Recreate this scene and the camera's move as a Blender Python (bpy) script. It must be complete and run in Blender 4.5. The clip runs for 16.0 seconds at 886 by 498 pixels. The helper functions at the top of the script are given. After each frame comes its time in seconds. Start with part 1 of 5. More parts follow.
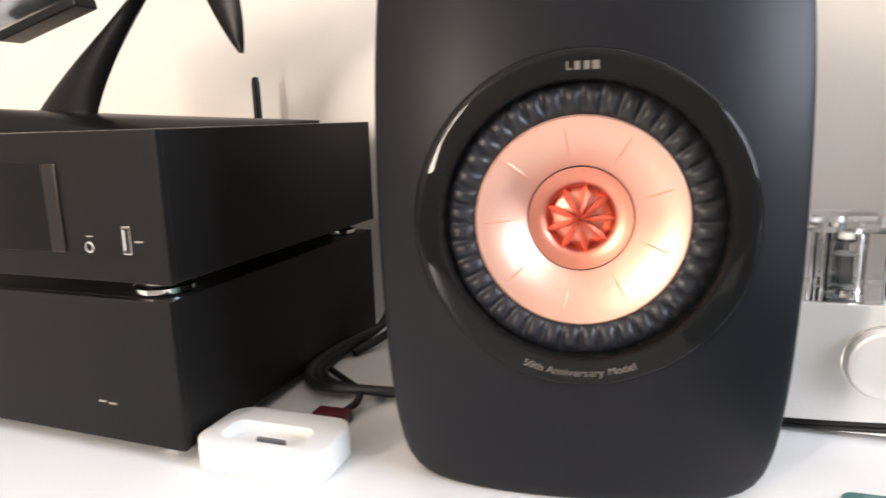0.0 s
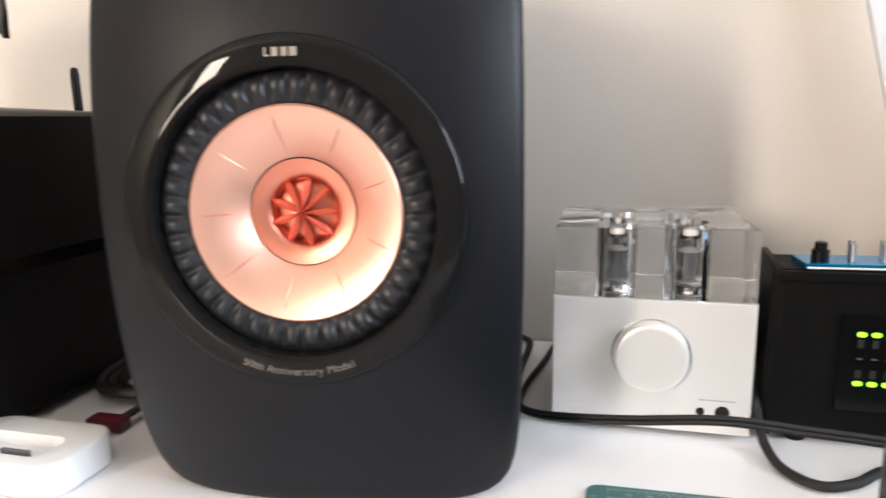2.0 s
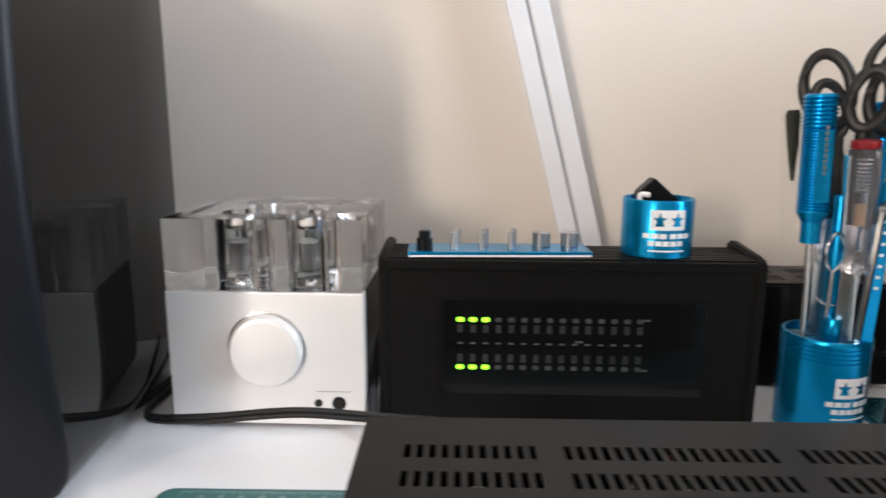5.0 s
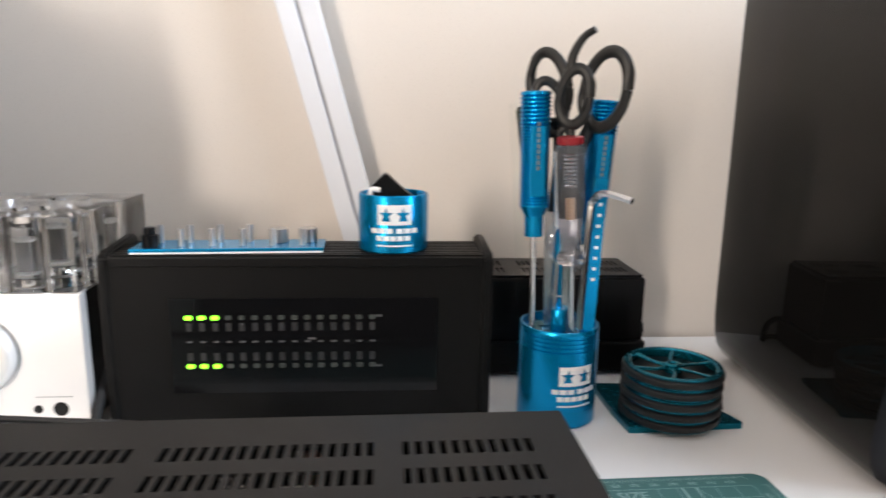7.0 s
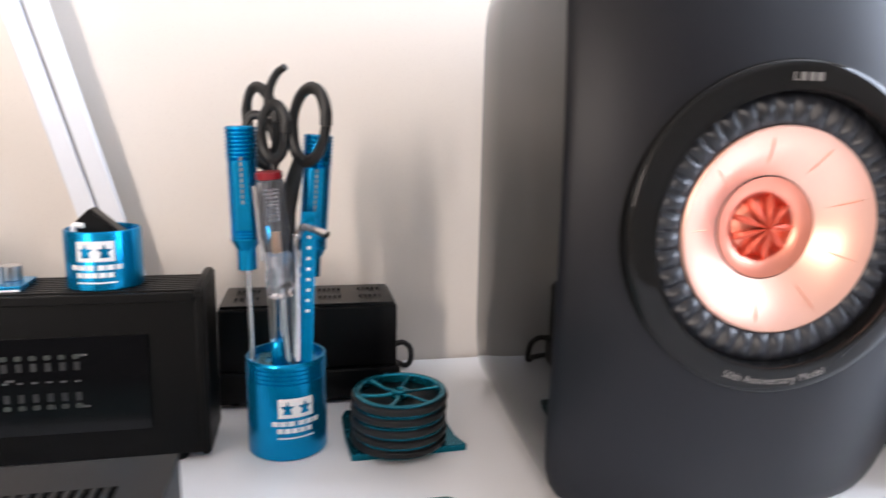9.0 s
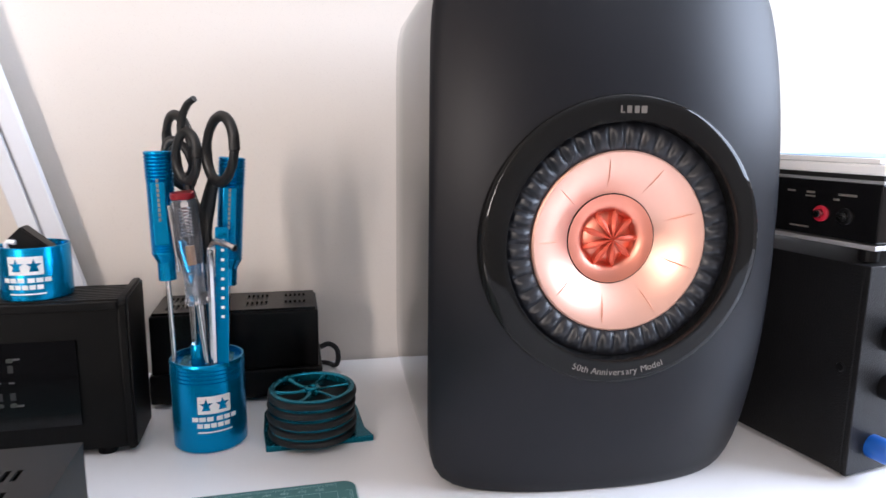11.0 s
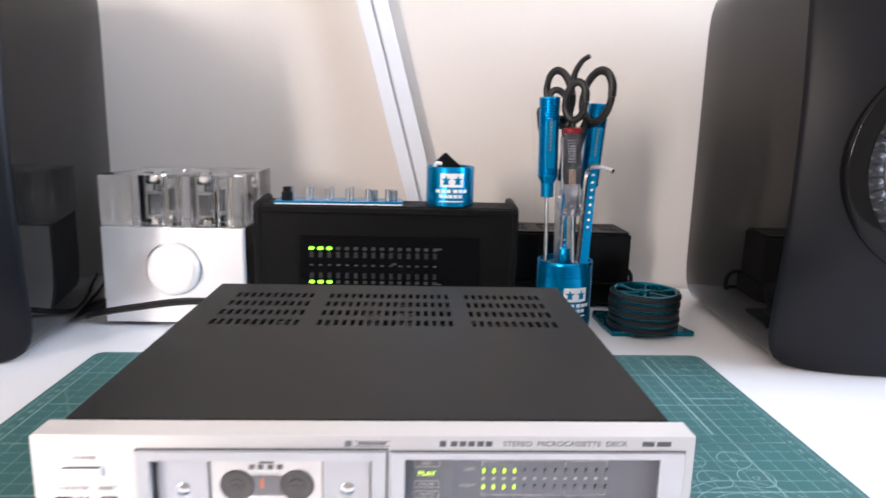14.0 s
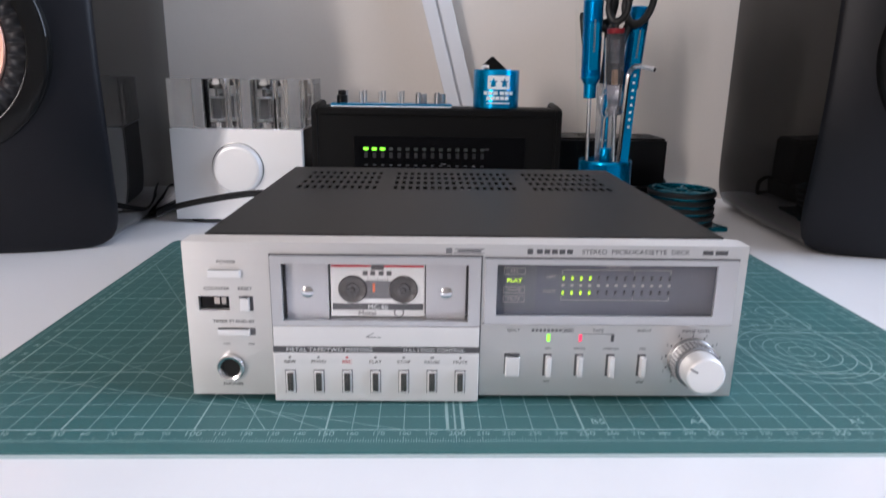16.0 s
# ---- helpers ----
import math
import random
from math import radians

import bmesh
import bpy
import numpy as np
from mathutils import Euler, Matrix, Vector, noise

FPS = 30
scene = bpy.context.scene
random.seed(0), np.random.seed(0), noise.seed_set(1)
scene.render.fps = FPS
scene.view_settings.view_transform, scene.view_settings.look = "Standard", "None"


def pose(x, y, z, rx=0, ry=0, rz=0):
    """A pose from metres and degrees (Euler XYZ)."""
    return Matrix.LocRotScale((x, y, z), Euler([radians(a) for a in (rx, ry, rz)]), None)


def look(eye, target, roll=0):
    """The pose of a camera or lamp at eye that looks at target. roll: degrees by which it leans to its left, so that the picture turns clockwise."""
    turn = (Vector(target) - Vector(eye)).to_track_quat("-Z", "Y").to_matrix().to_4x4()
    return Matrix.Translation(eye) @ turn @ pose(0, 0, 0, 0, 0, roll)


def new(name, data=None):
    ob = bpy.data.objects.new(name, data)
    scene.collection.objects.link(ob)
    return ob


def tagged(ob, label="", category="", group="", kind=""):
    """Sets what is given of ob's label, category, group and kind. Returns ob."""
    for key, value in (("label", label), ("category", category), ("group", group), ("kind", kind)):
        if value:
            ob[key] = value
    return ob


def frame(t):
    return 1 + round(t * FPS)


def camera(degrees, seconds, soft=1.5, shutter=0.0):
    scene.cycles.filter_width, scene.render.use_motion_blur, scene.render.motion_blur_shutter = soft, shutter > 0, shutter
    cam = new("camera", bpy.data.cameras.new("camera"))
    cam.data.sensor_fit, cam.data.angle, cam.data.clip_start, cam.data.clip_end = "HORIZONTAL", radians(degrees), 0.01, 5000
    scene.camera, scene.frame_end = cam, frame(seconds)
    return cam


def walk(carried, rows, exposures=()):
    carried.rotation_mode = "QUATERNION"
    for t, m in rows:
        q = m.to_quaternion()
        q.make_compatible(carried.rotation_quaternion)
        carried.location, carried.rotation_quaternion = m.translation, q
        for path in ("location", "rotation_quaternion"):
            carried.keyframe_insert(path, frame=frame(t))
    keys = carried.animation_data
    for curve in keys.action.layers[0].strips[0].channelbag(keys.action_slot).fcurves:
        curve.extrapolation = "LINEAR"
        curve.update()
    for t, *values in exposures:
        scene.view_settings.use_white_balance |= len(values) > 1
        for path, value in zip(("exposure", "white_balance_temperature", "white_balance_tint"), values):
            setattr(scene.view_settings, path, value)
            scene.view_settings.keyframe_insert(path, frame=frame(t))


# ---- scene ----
cam = camera(67.4, 16.0, 1.5, 0.75)
PATH = [
    (0, (-0.097, -0.073, 0.198), (-0.753, 1.776, -0.187), -1.8),
    (0.5, (-0.075, -0.062, 0.197), (-0.692, 1.803, -0.179), -1.5),
    (1, (-0.05, -0.051, 0.195), (-0.632, 1.824, -0.186), -1.6),
    (1.5, (-0.025, -0.042, 0.194), (-0.57, 1.843, -0.194), -1.7),
    (2, (-0.003, -0.035, 0.19), (-0.491, 1.866, -0.193), -1.1),
    (2.5, (0.026, -0.024, 0.193), (-0.421, 1.881, -0.222), -1.0),
    (3, (0.055, -0.018, 0.183), (-0.319, 1.913, -0.183), -1.7),
    (5.3, (0.151, -0.002, 0.183), (0.122, 1.957, -0.213), 0.5),
    (5.5, (0.162, -0.001, 0.183), (0.157, 1.958, -0.217), 0.5),
    (6, (0.191, -0.001, 0.186), (0.239, 1.955, -0.229), 0.4),
    (6.5, (0.217, -0.002, 0.187), (0.316, 1.952, -0.23), 0.5),
    (7, (0.249, -0.003, 0.184), (0.398, 1.95, -0.221), 0.9),
    (7.5, (0.274, -0.004, 0.184), (0.48, 1.943, -0.22), 0.8),
    (8, (0.3, -0.008, 0.189), (0.563, 1.932, -0.218), 0.8),
    (8.5, (0.322, -0.013, 0.19), (0.688, 1.919, -0.176), 1.0),
    (9, (0.365, -0.021, 0.197), (0.759, 1.907, -0.162), 1.1),
    (9.5, (0.404, -0.03, 0.2), (0.832, 1.893, -0.147), 0.8),
    (9.7, (0.417, -0.033, 0.204), (0.859, 1.881, -0.157), 0.7),
    (11.8, (0.383, -0.102, 0.211), (0.809, 1.822, -0.130), 0.6),
    (12, (0.365, -0.108, 0.208), (0.776, 1.82, -0.13), 0.8),
    (12.5, (0.326, -0.127, 0.208), (0.641, 1.817, -0.14), 1.2),
    (13, (0.281, -0.15, 0.198), (0.515, 1.807, -0.137), 1.3),
    (13.5, (0.249, -0.163, 0.185), (0.383, 1.801, -0.17), 1.3),
    (14, (0.226, -0.182, 0.176), (0.289, 1.78, -0.207), 1.4),
    (14.5, (0.214, -0.205, 0.176), (0.262, 1.756, -0.215), 1.5),
    (15, (0.207, -0.221, 0.163), (0.249, 1.734, -0.256), 1.3),
    (15.5, (0.201, -0.228, 0.147), (0.228, 1.718, -0.316), 1.2),
    (16, (0.197, -0.226, 0.136), (0.218, 1.705, -0.383), 0.9),
]
walk(cam, [(t, look(eye, target, roll)) for t, eye, target, roll in PATH],
     [(0, 0.18, 6400, 10), (3, -0.10, 6350, 10), (5.5, -0.2, 6250, 10), (7.5, 0.08, 6250, 10), (8.5, 0.24, 6150, 12), (9.5, 0.06, 6000, 14), (12, -0.06, 5900, 14), (14.5, -0.02, 5900, 14), (15.2, -0.24, 5880, 14), (16, -0.70, 5720, 14)])

# ---- world and light ----
world = bpy.data.worlds.new("sky")
scene.world = world
world.use_nodes = True
wn = world.node_tree.nodes
sky = wn.new("ShaderNodeTexSky")
sky.sky_type, sky.sun_disc = "NISHITA", False
sky.sun_elevation, sky.sun_rotation = radians(38), radians(205)
world.node_tree.links.new(sky.outputs[0], wn["Background"].inputs[0])
wn["Background"].inputs[1].default_value = 0.1


def window_light(name, at, target, w, h, watts, colour):
    d = bpy.data.lights.new(name, "AREA")
    d.shape, d.size, d.size_y, d.energy, d.color = "RECTANGLE", w, h, watts, colour
    ob = new(name, d)
    ob.matrix_world = look(at, target)
    return ob


window_light("daylight_left_window", (-1.54, -2.585, 0.90), (-1.54, 0, 0.90), 0.27, 1.2, 76, (1.0, 0.86, 0.73))
window_light("daylight_right_window", (2.085, -0.20, 0.95), (0, -0.20, 0.95), 1.0, 1.1, 72, (0.81, 0.89, 1.0))

# ---- materials ----
MATS = {}


def mat(name, colour, rough=0.5, metal=0.0, vary=0.06, scale=40.0, bump=0.0, bump_scale=400.0, rough_vary=0.05,
        coat=0.0, stretch=(1, 1, 1), emit=None, strength=0.0, piece=0.0, aniso=0.0, ior=1.45, spec=0.5):
    if name in MATS:
        return MATS[name]
    m = bpy.data.materials.new(name)
    m.use_nodes = True
    t = m.node_tree
    n, ln = t.nodes, t.links.new
    b = n["Principled BSDF"]
    b.inputs["Metallic"].default_value = metal
    b.inputs["Coat Weight"].default_value = coat
    b.inputs["Coat Roughness"].default_value = 0.04
    b.inputs["Anisotropic"].default_value = aniso
    b.inputs["IOR"].default_value = ior
    b.inputs["Specular IOR Level"].default_value = spec
    if aniso:  # brushed along x: the gloss spreads upright
        along = n.new("ShaderNodeCombineXYZ")
        along.inputs[2].default_value = 1.0
        ln(along.outputs[0], b.inputs["Tangent"])
    co = n.new("ShaderNodeTexCoord")
    mp = n.new("ShaderNodeMapping")
    mp.inputs["Scale"].default_value = stretch
    ln(co.outputs["Object"], mp.inputs[0])
    big = n.new("ShaderNodeTexNoise")
    big.inputs["Scale"].default_value, big.inputs["Detail"].default_value = scale, 4
    ln(mp.outputs[0], big.inputs["Vector"])
    fine = n.new("ShaderNodeTexNoise")
    fine.inputs["Scale"].default_value, fine.inputs["Detail"].default_value = bump_scale, 3
    ln(mp.outputs[0], fine.inputs["Vector"])
    mix = n.new("ShaderNodeMix")
    mix.data_type = "RGBA"
    mix.inputs[6].default_value = (*[max(0, c * (1 - vary)) for c in colour], 1)
    mix.inputs[7].default_value = (*[min(1, c * (1 + vary)) for c in colour], 1)
    if piece:
        oi = n.new("ShaderNodeObjectInfo")
        ad = n.new("ShaderNodeMath")
        ad.operation = "MULTIPLY_ADD"
        ln(oi.outputs["Random"], ad.inputs[0])
        ad.inputs[1].default_value = piece
        ln(big.outputs[0], ad.inputs[2])
        ln(ad.outputs[0], mix.inputs[0])
    else:
        ln(big.outputs[0], mix.inputs[0])
    ln(mix.outputs[2], b.inputs["Base Color"])
    rr = n.new("ShaderNodeMapRange")
    rr.inputs[3].default_value, rr.inputs[4].default_value = max(0.01, rough - rough_vary), min(1, rough + rough_vary)
    ln(fine.outputs[0], rr.inputs[0])
    ln(rr.outputs[0], b.inputs["Roughness"])
    if bump:
        bp = n.new("ShaderNodeBump")
        bp.inputs["Strength"].default_value, bp.inputs["Distance"].default_value = bump, 0.0005
        ln(fine.outputs[0], bp.inputs["Height"])
        ln(bp.outputs[0], b.inputs["Normal"])
    if emit:
        b.inputs["Emission Color"].default_value = (*emit, 1)
        b.inputs["Emission Strength"].default_value = strength
    MATS[name] = m
    return m


def glass(name, colour=(1, 1, 1), rough=0.0, ior=1.49):
    m = bpy.data.materials.new(name)
    m.use_nodes = True
    b = m.node_tree.nodes["Principled BSDF"]
    b.inputs["Base Color"].default_value = (*colour, 1)
    b.inputs["Transmission Weight"].default_value = 1
    b.inputs["Roughness"].default_value = rough
    b.inputs["IOR"].default_value = ior
    return m


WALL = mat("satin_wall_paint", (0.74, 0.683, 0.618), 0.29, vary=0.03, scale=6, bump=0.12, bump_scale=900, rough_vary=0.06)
# Darker than the lit wall: the dimness of the unlit room is painted in.
UNLITPLASTER = mat("unlit_room_plaster", (0.50, 0.465, 0.42), 0.7, vary=0.03, scale=3)
CEILING = mat("white_ceiling_paint", (0.78, 0.76, 0.73), 0.8, vary=0.03, scale=3)
FLOOR = mat("floor_laminate", (0.25, 0.17, 0.11), 0.45, vary=0.25, scale=5, stretch=(1, 8, 1))
DESK = mat("white_desk_laminate", (0.87, 0.87, 0.88), 0.22, vary=0.015, scale=12, bump=0.05, bump_scale=500, rough_vary=0.05)
BAFFLE = mat("matt_graphite_baffle", (0.0070, 0.0074, 0.0098), 0.42, vary=0.06, scale=30, bump=0.06, bump_scale=1500, rough_vary=0.05, spec=0.24)
GLOSSCAB = mat("piano_black_lacquer", (0.006, 0.0057, 0.0054), 0.03, vary=0.05, scale=20, rough_vary=0.02, ior=1.41, spec=0.17)
GLOSSRING = mat("glossy_black_trim", (0.008, 0.008, 0.008), 0.035, vary=0.05, rough_vary=0.02, spec=0.2)
RUBBER = mat("black_rubber_surround", (0.013, 0.014, 0.018), 0.40, vary=0.1, scale=60, spec=0.5)
COPPER = mat("rose_gold_cone", (0.86, 0.51, 0.40), 0.40, metal=0.85, vary=0.03, scale=30, rough_vary=0.05)
COPPERDEEP = mat("copper_tweeter", (0.80, 0.31, 0.22), 0.40, metal=1.0, vary=0.05, scale=60)
ORANGE = mat("tangerine_waveguide", (0.60, 0.10, 0.055), 0.32, metal=0.4, vary=0.08, scale=80)
DIMSILVER = mat("dim_silver_ink", (0.24, 0.215, 0.195), 0.4, metal=0.7)
SILVERINK = mat("silver_ink", (0.55, 0.50, 0.46), 0.35, metal=0.8)
SATINBLACK = mat("black_powder_coat", (0.0055, 0.0055, 0.0055), 0.42, vary=0.08, scale=25, bump=0.2, bump_scale=2500, spec=0.13)
STACKBLACK = mat("black_anodised_case", (0.0088, 0.0083, 0.0082), 0.42, vary=0.08, scale=18, bump=0.12, bump_scale=2500, spec=0.17)
TEXBLACK = mat("textured_black_steel", (0.006, 0.006, 0.0065), 0.42, vary=0.15, scale=60, bump=0.8, bump_scale=900, spec=0.25)
DECKTOP = mat("dark_grey_steel_cover", (0.0095, 0.0090, 0.0086), 0.42, vary=0.05, scale=18, bump=0.12, bump_scale=3000, spec=0.24)
BLACKPLASTIC = mat("black_plastic", (0.0045, 0.0045, 0.005), 0.32, vary=0.1, scale=50, bump=0.1, bump_scale=1200, spec=0.2)
GLOSSBLACK = mat("gloss_black_panel", (0.005, 0.005, 0.0056), 0.12, vary=0.1, spec=0.26)
CAVITY = mat("dark_interior", (0.006, 0.006, 0.006), 0.7)
BRUSHED = mat("bead_blasted_aluminium", (0.87, 0.86, 0.85), 0.38, metal=0.4, vary=0.02, scale=30, bump=0.015, bump_scale=1500)
BRUSHEDH = mat("satin_aluminium_fascia", (0.80, 0.79, 0.78), 0.42, metal=0.85, vary=0.02, scale=40, bump=0.03, bump_scale=400, stretch=(0.05, 1, 6), aniso=0.85)
CHROME = mat("polished_chrome", (0.86, 0.86, 0.87), 0.08, metal=1.0, vary=0.02)
STEEL = mat("bright_steel", (0.70, 0.70, 0.70), 0.22, metal=1.0, vary=0.04)
SATINSTEEL = mat("satin_steel", (0.50, 0.49, 0.48), 0.34, metal=1.0, vary=0.06)
FRAMESILVER = mat("grey_silver_frame", (0.60, 0.60, 0.615), 0.36, metal=0.65, vary=0.03)
# The dark reflection on the key faces is put into their brown colour.
KEYFACE = mat("key_dark_reflection", (0.20, 0.17, 0.16), 0.25, metal=0.8, vary=0.1)
PEARL = mat("pearl_silver_plastic", (0.84, 0.835, 0.835), 0.42, metal=0.35, vary=0.02, aniso=0.8)
WHITEPL = mat("white_gloss_plastic", (0.86, 0.86, 0.86), 0.20, vary=0.015, scale=20)
BLUE = mat("blue_anodised_aluminium", (0.004, 0.27, 0.56), 0.24, metal=0.75, vary=0.08, scale=50, bump=0.05, bump_scale=600, stretch=(1, 1, 12))
TEAL = mat("teal_blue_anodised", (0.004, 0.15, 0.22), 0.26, metal=0.75, vary=0.1, scale=60)
WHITEINK = mat("white_print", (0.82, 0.83, 0.84), 0.5, vary=0.03)
MATGREEN = mat("green_cutting_mat", (0.050, 0.150, 0.150), 0.5, vary=0.08, scale=25, bump=0.3, bump_scale=1800)
MATINK = mat("pale_mat_print", (0.32, 0.46, 0.45), 0.55, vary=0.25, scale=150)
MATEDGE = mat("pale_cut_edge", (0.45, 0.55, 0.55), 0.5)
DARKINK = mat("dark_print", (0.085, 0.085, 0.09), 0.45)
REDINK = mat("red_print", (0.55, 0.05, 0.07), 0.5)
GREYINK = mat("grey_print", (0.16, 0.16, 0.17), 0.5)
DIMLED = mat("unlit_led", (0.05, 0.055, 0.05), 0.3)
GREENLED = mat("lit_green_led", (0.2, 0.9, 0.05), 0.4, emit=(0.30, 1.0, 0.02), strength=2.6)
YELLOWLED = mat("lit_yellow_green_led", (0.6, 0.9, 0.05), 0.4, emit=(0.62, 1.0, 0.04), strength=1.6)
REDLED = mat("lit_red_led", (0.9, 0.05, 0.1), 0.4, emit=(1.0, 0.04, 0.10), strength=1.6)
METERFACE = mat("smoked_meter_face", (0.12, 0.125, 0.15), 0.25, vary=0.05)
CABLE = mat("black_braided_cable", (0.012, 0.012, 0.013), 0.55, vary=0.4, scale=900, bump=0.7, bump_scale=1500)
REDPLUG = mat("dark_red_plug", (0.085, 0.008, 0.016), 0.35)
ACRYLIC = glass("clear_acrylic", (0.985, 0.99, 0.985), 0.0, 1.49)
BULB = glass("tube_glass", (0.97, 0.98, 0.98), 0.0, 1.25)
LENS = glass("clear_plastic_lens", (0.95, 0.95, 0.96), 0.02, 1.2)
CLEARHANDLE = glass("clear_tinted_plastic", (0.86, 0.87, 0.94), 0.06, 1.35)
CLEARHANDLE.node_tree.nodes["Principled BSDF"].inputs["Transmission Weight"].default_value = 0.94
CLEARFILM = glass("clear_film", (0.96, 0.97, 0.96), 0.05, 1.08)
PCB = mat("green_circuit_board", (0.02, 0.09, 0.05), 0.4, vary=0.3, scale=120)
LABELWHITE = mat("cassette_label", (0.70, 0.70, 0.69), 0.4)
WHITESTRIP = mat("white_cable_duct", (0.78, 0.80, 0.84), 0.30, vary=0.03)
SILVERBODY = mat("silver_paint", (0.45, 0.47, 0.50), 0.22, metal=0.8, vary=0.03)


# ---- building helpers ----
def part(name, bm, material, parent=None, label="", smooth=False):
    me = bpy.data.meshes.new(name)
    bmesh.ops.recalc_face_normals(bm, faces=bm.faces)
    bm.to_mesh(me)
    bm.free()
    if smooth:
        me.shade_smooth()
        me.set_sharp_from_angle(angle=radians(38))
    for m in material if isinstance(material, (list, tuple)) else (material,):
        me.materials.append(m)
    ob = new(name, me)
    if parent is not None:
        ob.parent = parent
    if label:
        tagged(ob, label)
    return ob


def thing(name, at, label, category, group="", turn=0.0):
    ob = new(name)
    ob.empty_display_size = 0.02
    ob.matrix_world = pose(*at, 0, 0, turn)
    return tagged(ob, label, category, group)


def box(x0, x1, y0, y1, z0, z1, bevel=0.0, seg=2, bm=None):
    own = bmesh.new()
    bmesh.ops.create_cube(own, size=1)
    for v in own.verts:
        v.co = Vector(((x0 + x1) / 2 + v.co.x * (x1 - x0), (y0 + y1) / 2 + v.co.y * (y1 - y0), (z0 + z1) / 2 + v.co.z * (z1 - z0)))
    if bevel:
        bmesh.ops.bevel(own, geom=own.edges[:], offset=bevel, segments=seg, profile=0.6, affect="EDGES")
    return join(bm, own) if bm else own


def join(bm, other):
    me = bpy.data.meshes.new("joined")
    other.to_mesh(me)
    other.free()
    bm.from_mesh(me)
    bpy.data.meshes.remove(me)
    return bm


def moved(bm, m):
    bm.transform(m)
    return bm


AXIS = {"z": Matrix.Identity(4), "y": Matrix.Rotation(radians(90), 4, "X"), "x": Matrix.Rotation(radians(90), 4, "Y")}


def lathe(profile, n=48, axis="z", at=(0, 0, 0), closed=False, wave=None):
    """Turn (radius, height) pairs round an axis. Along y, height grows towards the back."""
    if profile[-1][0] == 0 and profile[-1][1] == profile[-2][1]:  # keeps a flat cap flat
        profile = [*profile[:-1], (profile[-2][0] * 0.94, profile[-1][1]), profile[-1]]
    bm = bmesh.new()
    rings = []
    for k, (r, h) in enumerate(profile):
        if r < 1e-6:
            rings.append([bm.verts.new((0, 0, h))])
            continue
        ring = []
        for i in range(n):
            a = 2 * math.pi * i / n
            hh = h + (wave(k, a) if wave else 0)
            ring.append(bm.verts.new((r * math.cos(a), r * math.sin(a), hh)))
        rings.append(ring)
    pairs = list(zip(rings, rings[1:])) + ([(rings[-1], rings[0])] if closed else [])
    for a, b in pairs:
        for i in range(n):
            j = (i + 1) % n
            q = [a[i % len(a)], a[j % len(a)], b[j % len(b)], b[i % len(b)]]
            q = list(dict.fromkeys(q))
            if len(q) > 2:
                bm.faces.new(q)
    turn = Matrix.Rotation(radians(-90), 4, "X") if axis == "y" else AXIS[axis]
    bm.transform(Matrix.Translation(at) @ turn)
    return bm


def rod(r, length, n=24, axis="z", at=(0, 0, 0), bevel=0.0):
    b = bevel or r * 0.06
    return lathe([(0, 0), (r - b, 0), (r, b), (r, length - b), (r - b, length), (0, length)], n, axis, at)


def slab(outline, z0, z1, bevel=0.0):
    """A plate with the given (x, y) outline."""
    bm = bmesh.new()
    f = bm.faces.new([bm.verts.new((x, y, z0)) for x, y in outline])
    up = bmesh.ops.extrude_face_region(bm, geom=[f])
    for v in up["geom"]:
        if isinstance(v, bmesh.types.BMVert):
            v.co.z = z1
    if bevel:
        top = [e for e in bm.edges if all(abs(v.co.z - z1) < 1e-7 for v in e.verts)]
        bmesh.ops.bevel(bm, geom=top, offset=bevel, segments=3, profile=0.5, affect="EDGES")
    return bm


def rounded(w, d, r, n=8, cx=0.0, cy=0.0):
    pts = []
    for k, (sx, sy) in enumerate(((1, 1), (-1, 1), (-1, -1), (1, -1))):
        for i in range(n + 1):
            a = math.pi / 2 * (k + i / n)
            pts.append((cx + sx * (w / 2 - r) + r * math.cos(a), cy + sy * (d / 2 - r) + r * math.sin(a)))
    return pts


def spline(points, steps=10):
    """A smooth line through the points."""
    p = [Vector(q) for q in points]
    p = [2 * p[0] - p[1]] + p + [2 * p[-1] - p[-2]]
    out = []
    for i in range(1, len(p) - 2):
        for s in range(steps):
            t = s / steps
            out.append(0.5 * (2 * p[i] + (p[i + 1] - p[i - 1]) * t + (2 * p[i - 1] - 5 * p[i] + 4 * p[i + 1] - p[i + 2]) * t * t
                              + (3 * p[i] - p[i - 1] - 3 * p[i + 1] + p[i + 2]) * t ** 3))
    return out + [p[-2]]


def sweep(points, r, n=10, steps=10, flat=1.0, close=False):
    """A round cord along a smooth line."""
    line = spline(points, steps)
    bm = bmesh.new()
    rings = []
    for i, q in enumerate(line):
        d = (line[min(i + 1, len(line) - 1)] - line[max(i - 1, 0)]).normalized()
        side = d.cross(Vector((0.13, 0.21, 1))).normalized()
        up = side.cross(d)
        rr = r(i / (len(line) - 1)) if callable(r) else r
        rings.append([bm.verts.new(q + rr * (math.cos(a) * side + flat * math.sin(a) * up)) for a in (2 * math.pi * k / n for k in range(n))])
    for a, b in zip(rings, rings[1:]):
        for k in range(n):
            bm.faces.new((a[k], a[(k + 1) % n], b[(k + 1) % n], b[k]))
    bm.faces.new(rings[0])
    bm.faces.new(rings[-1])
    return bm


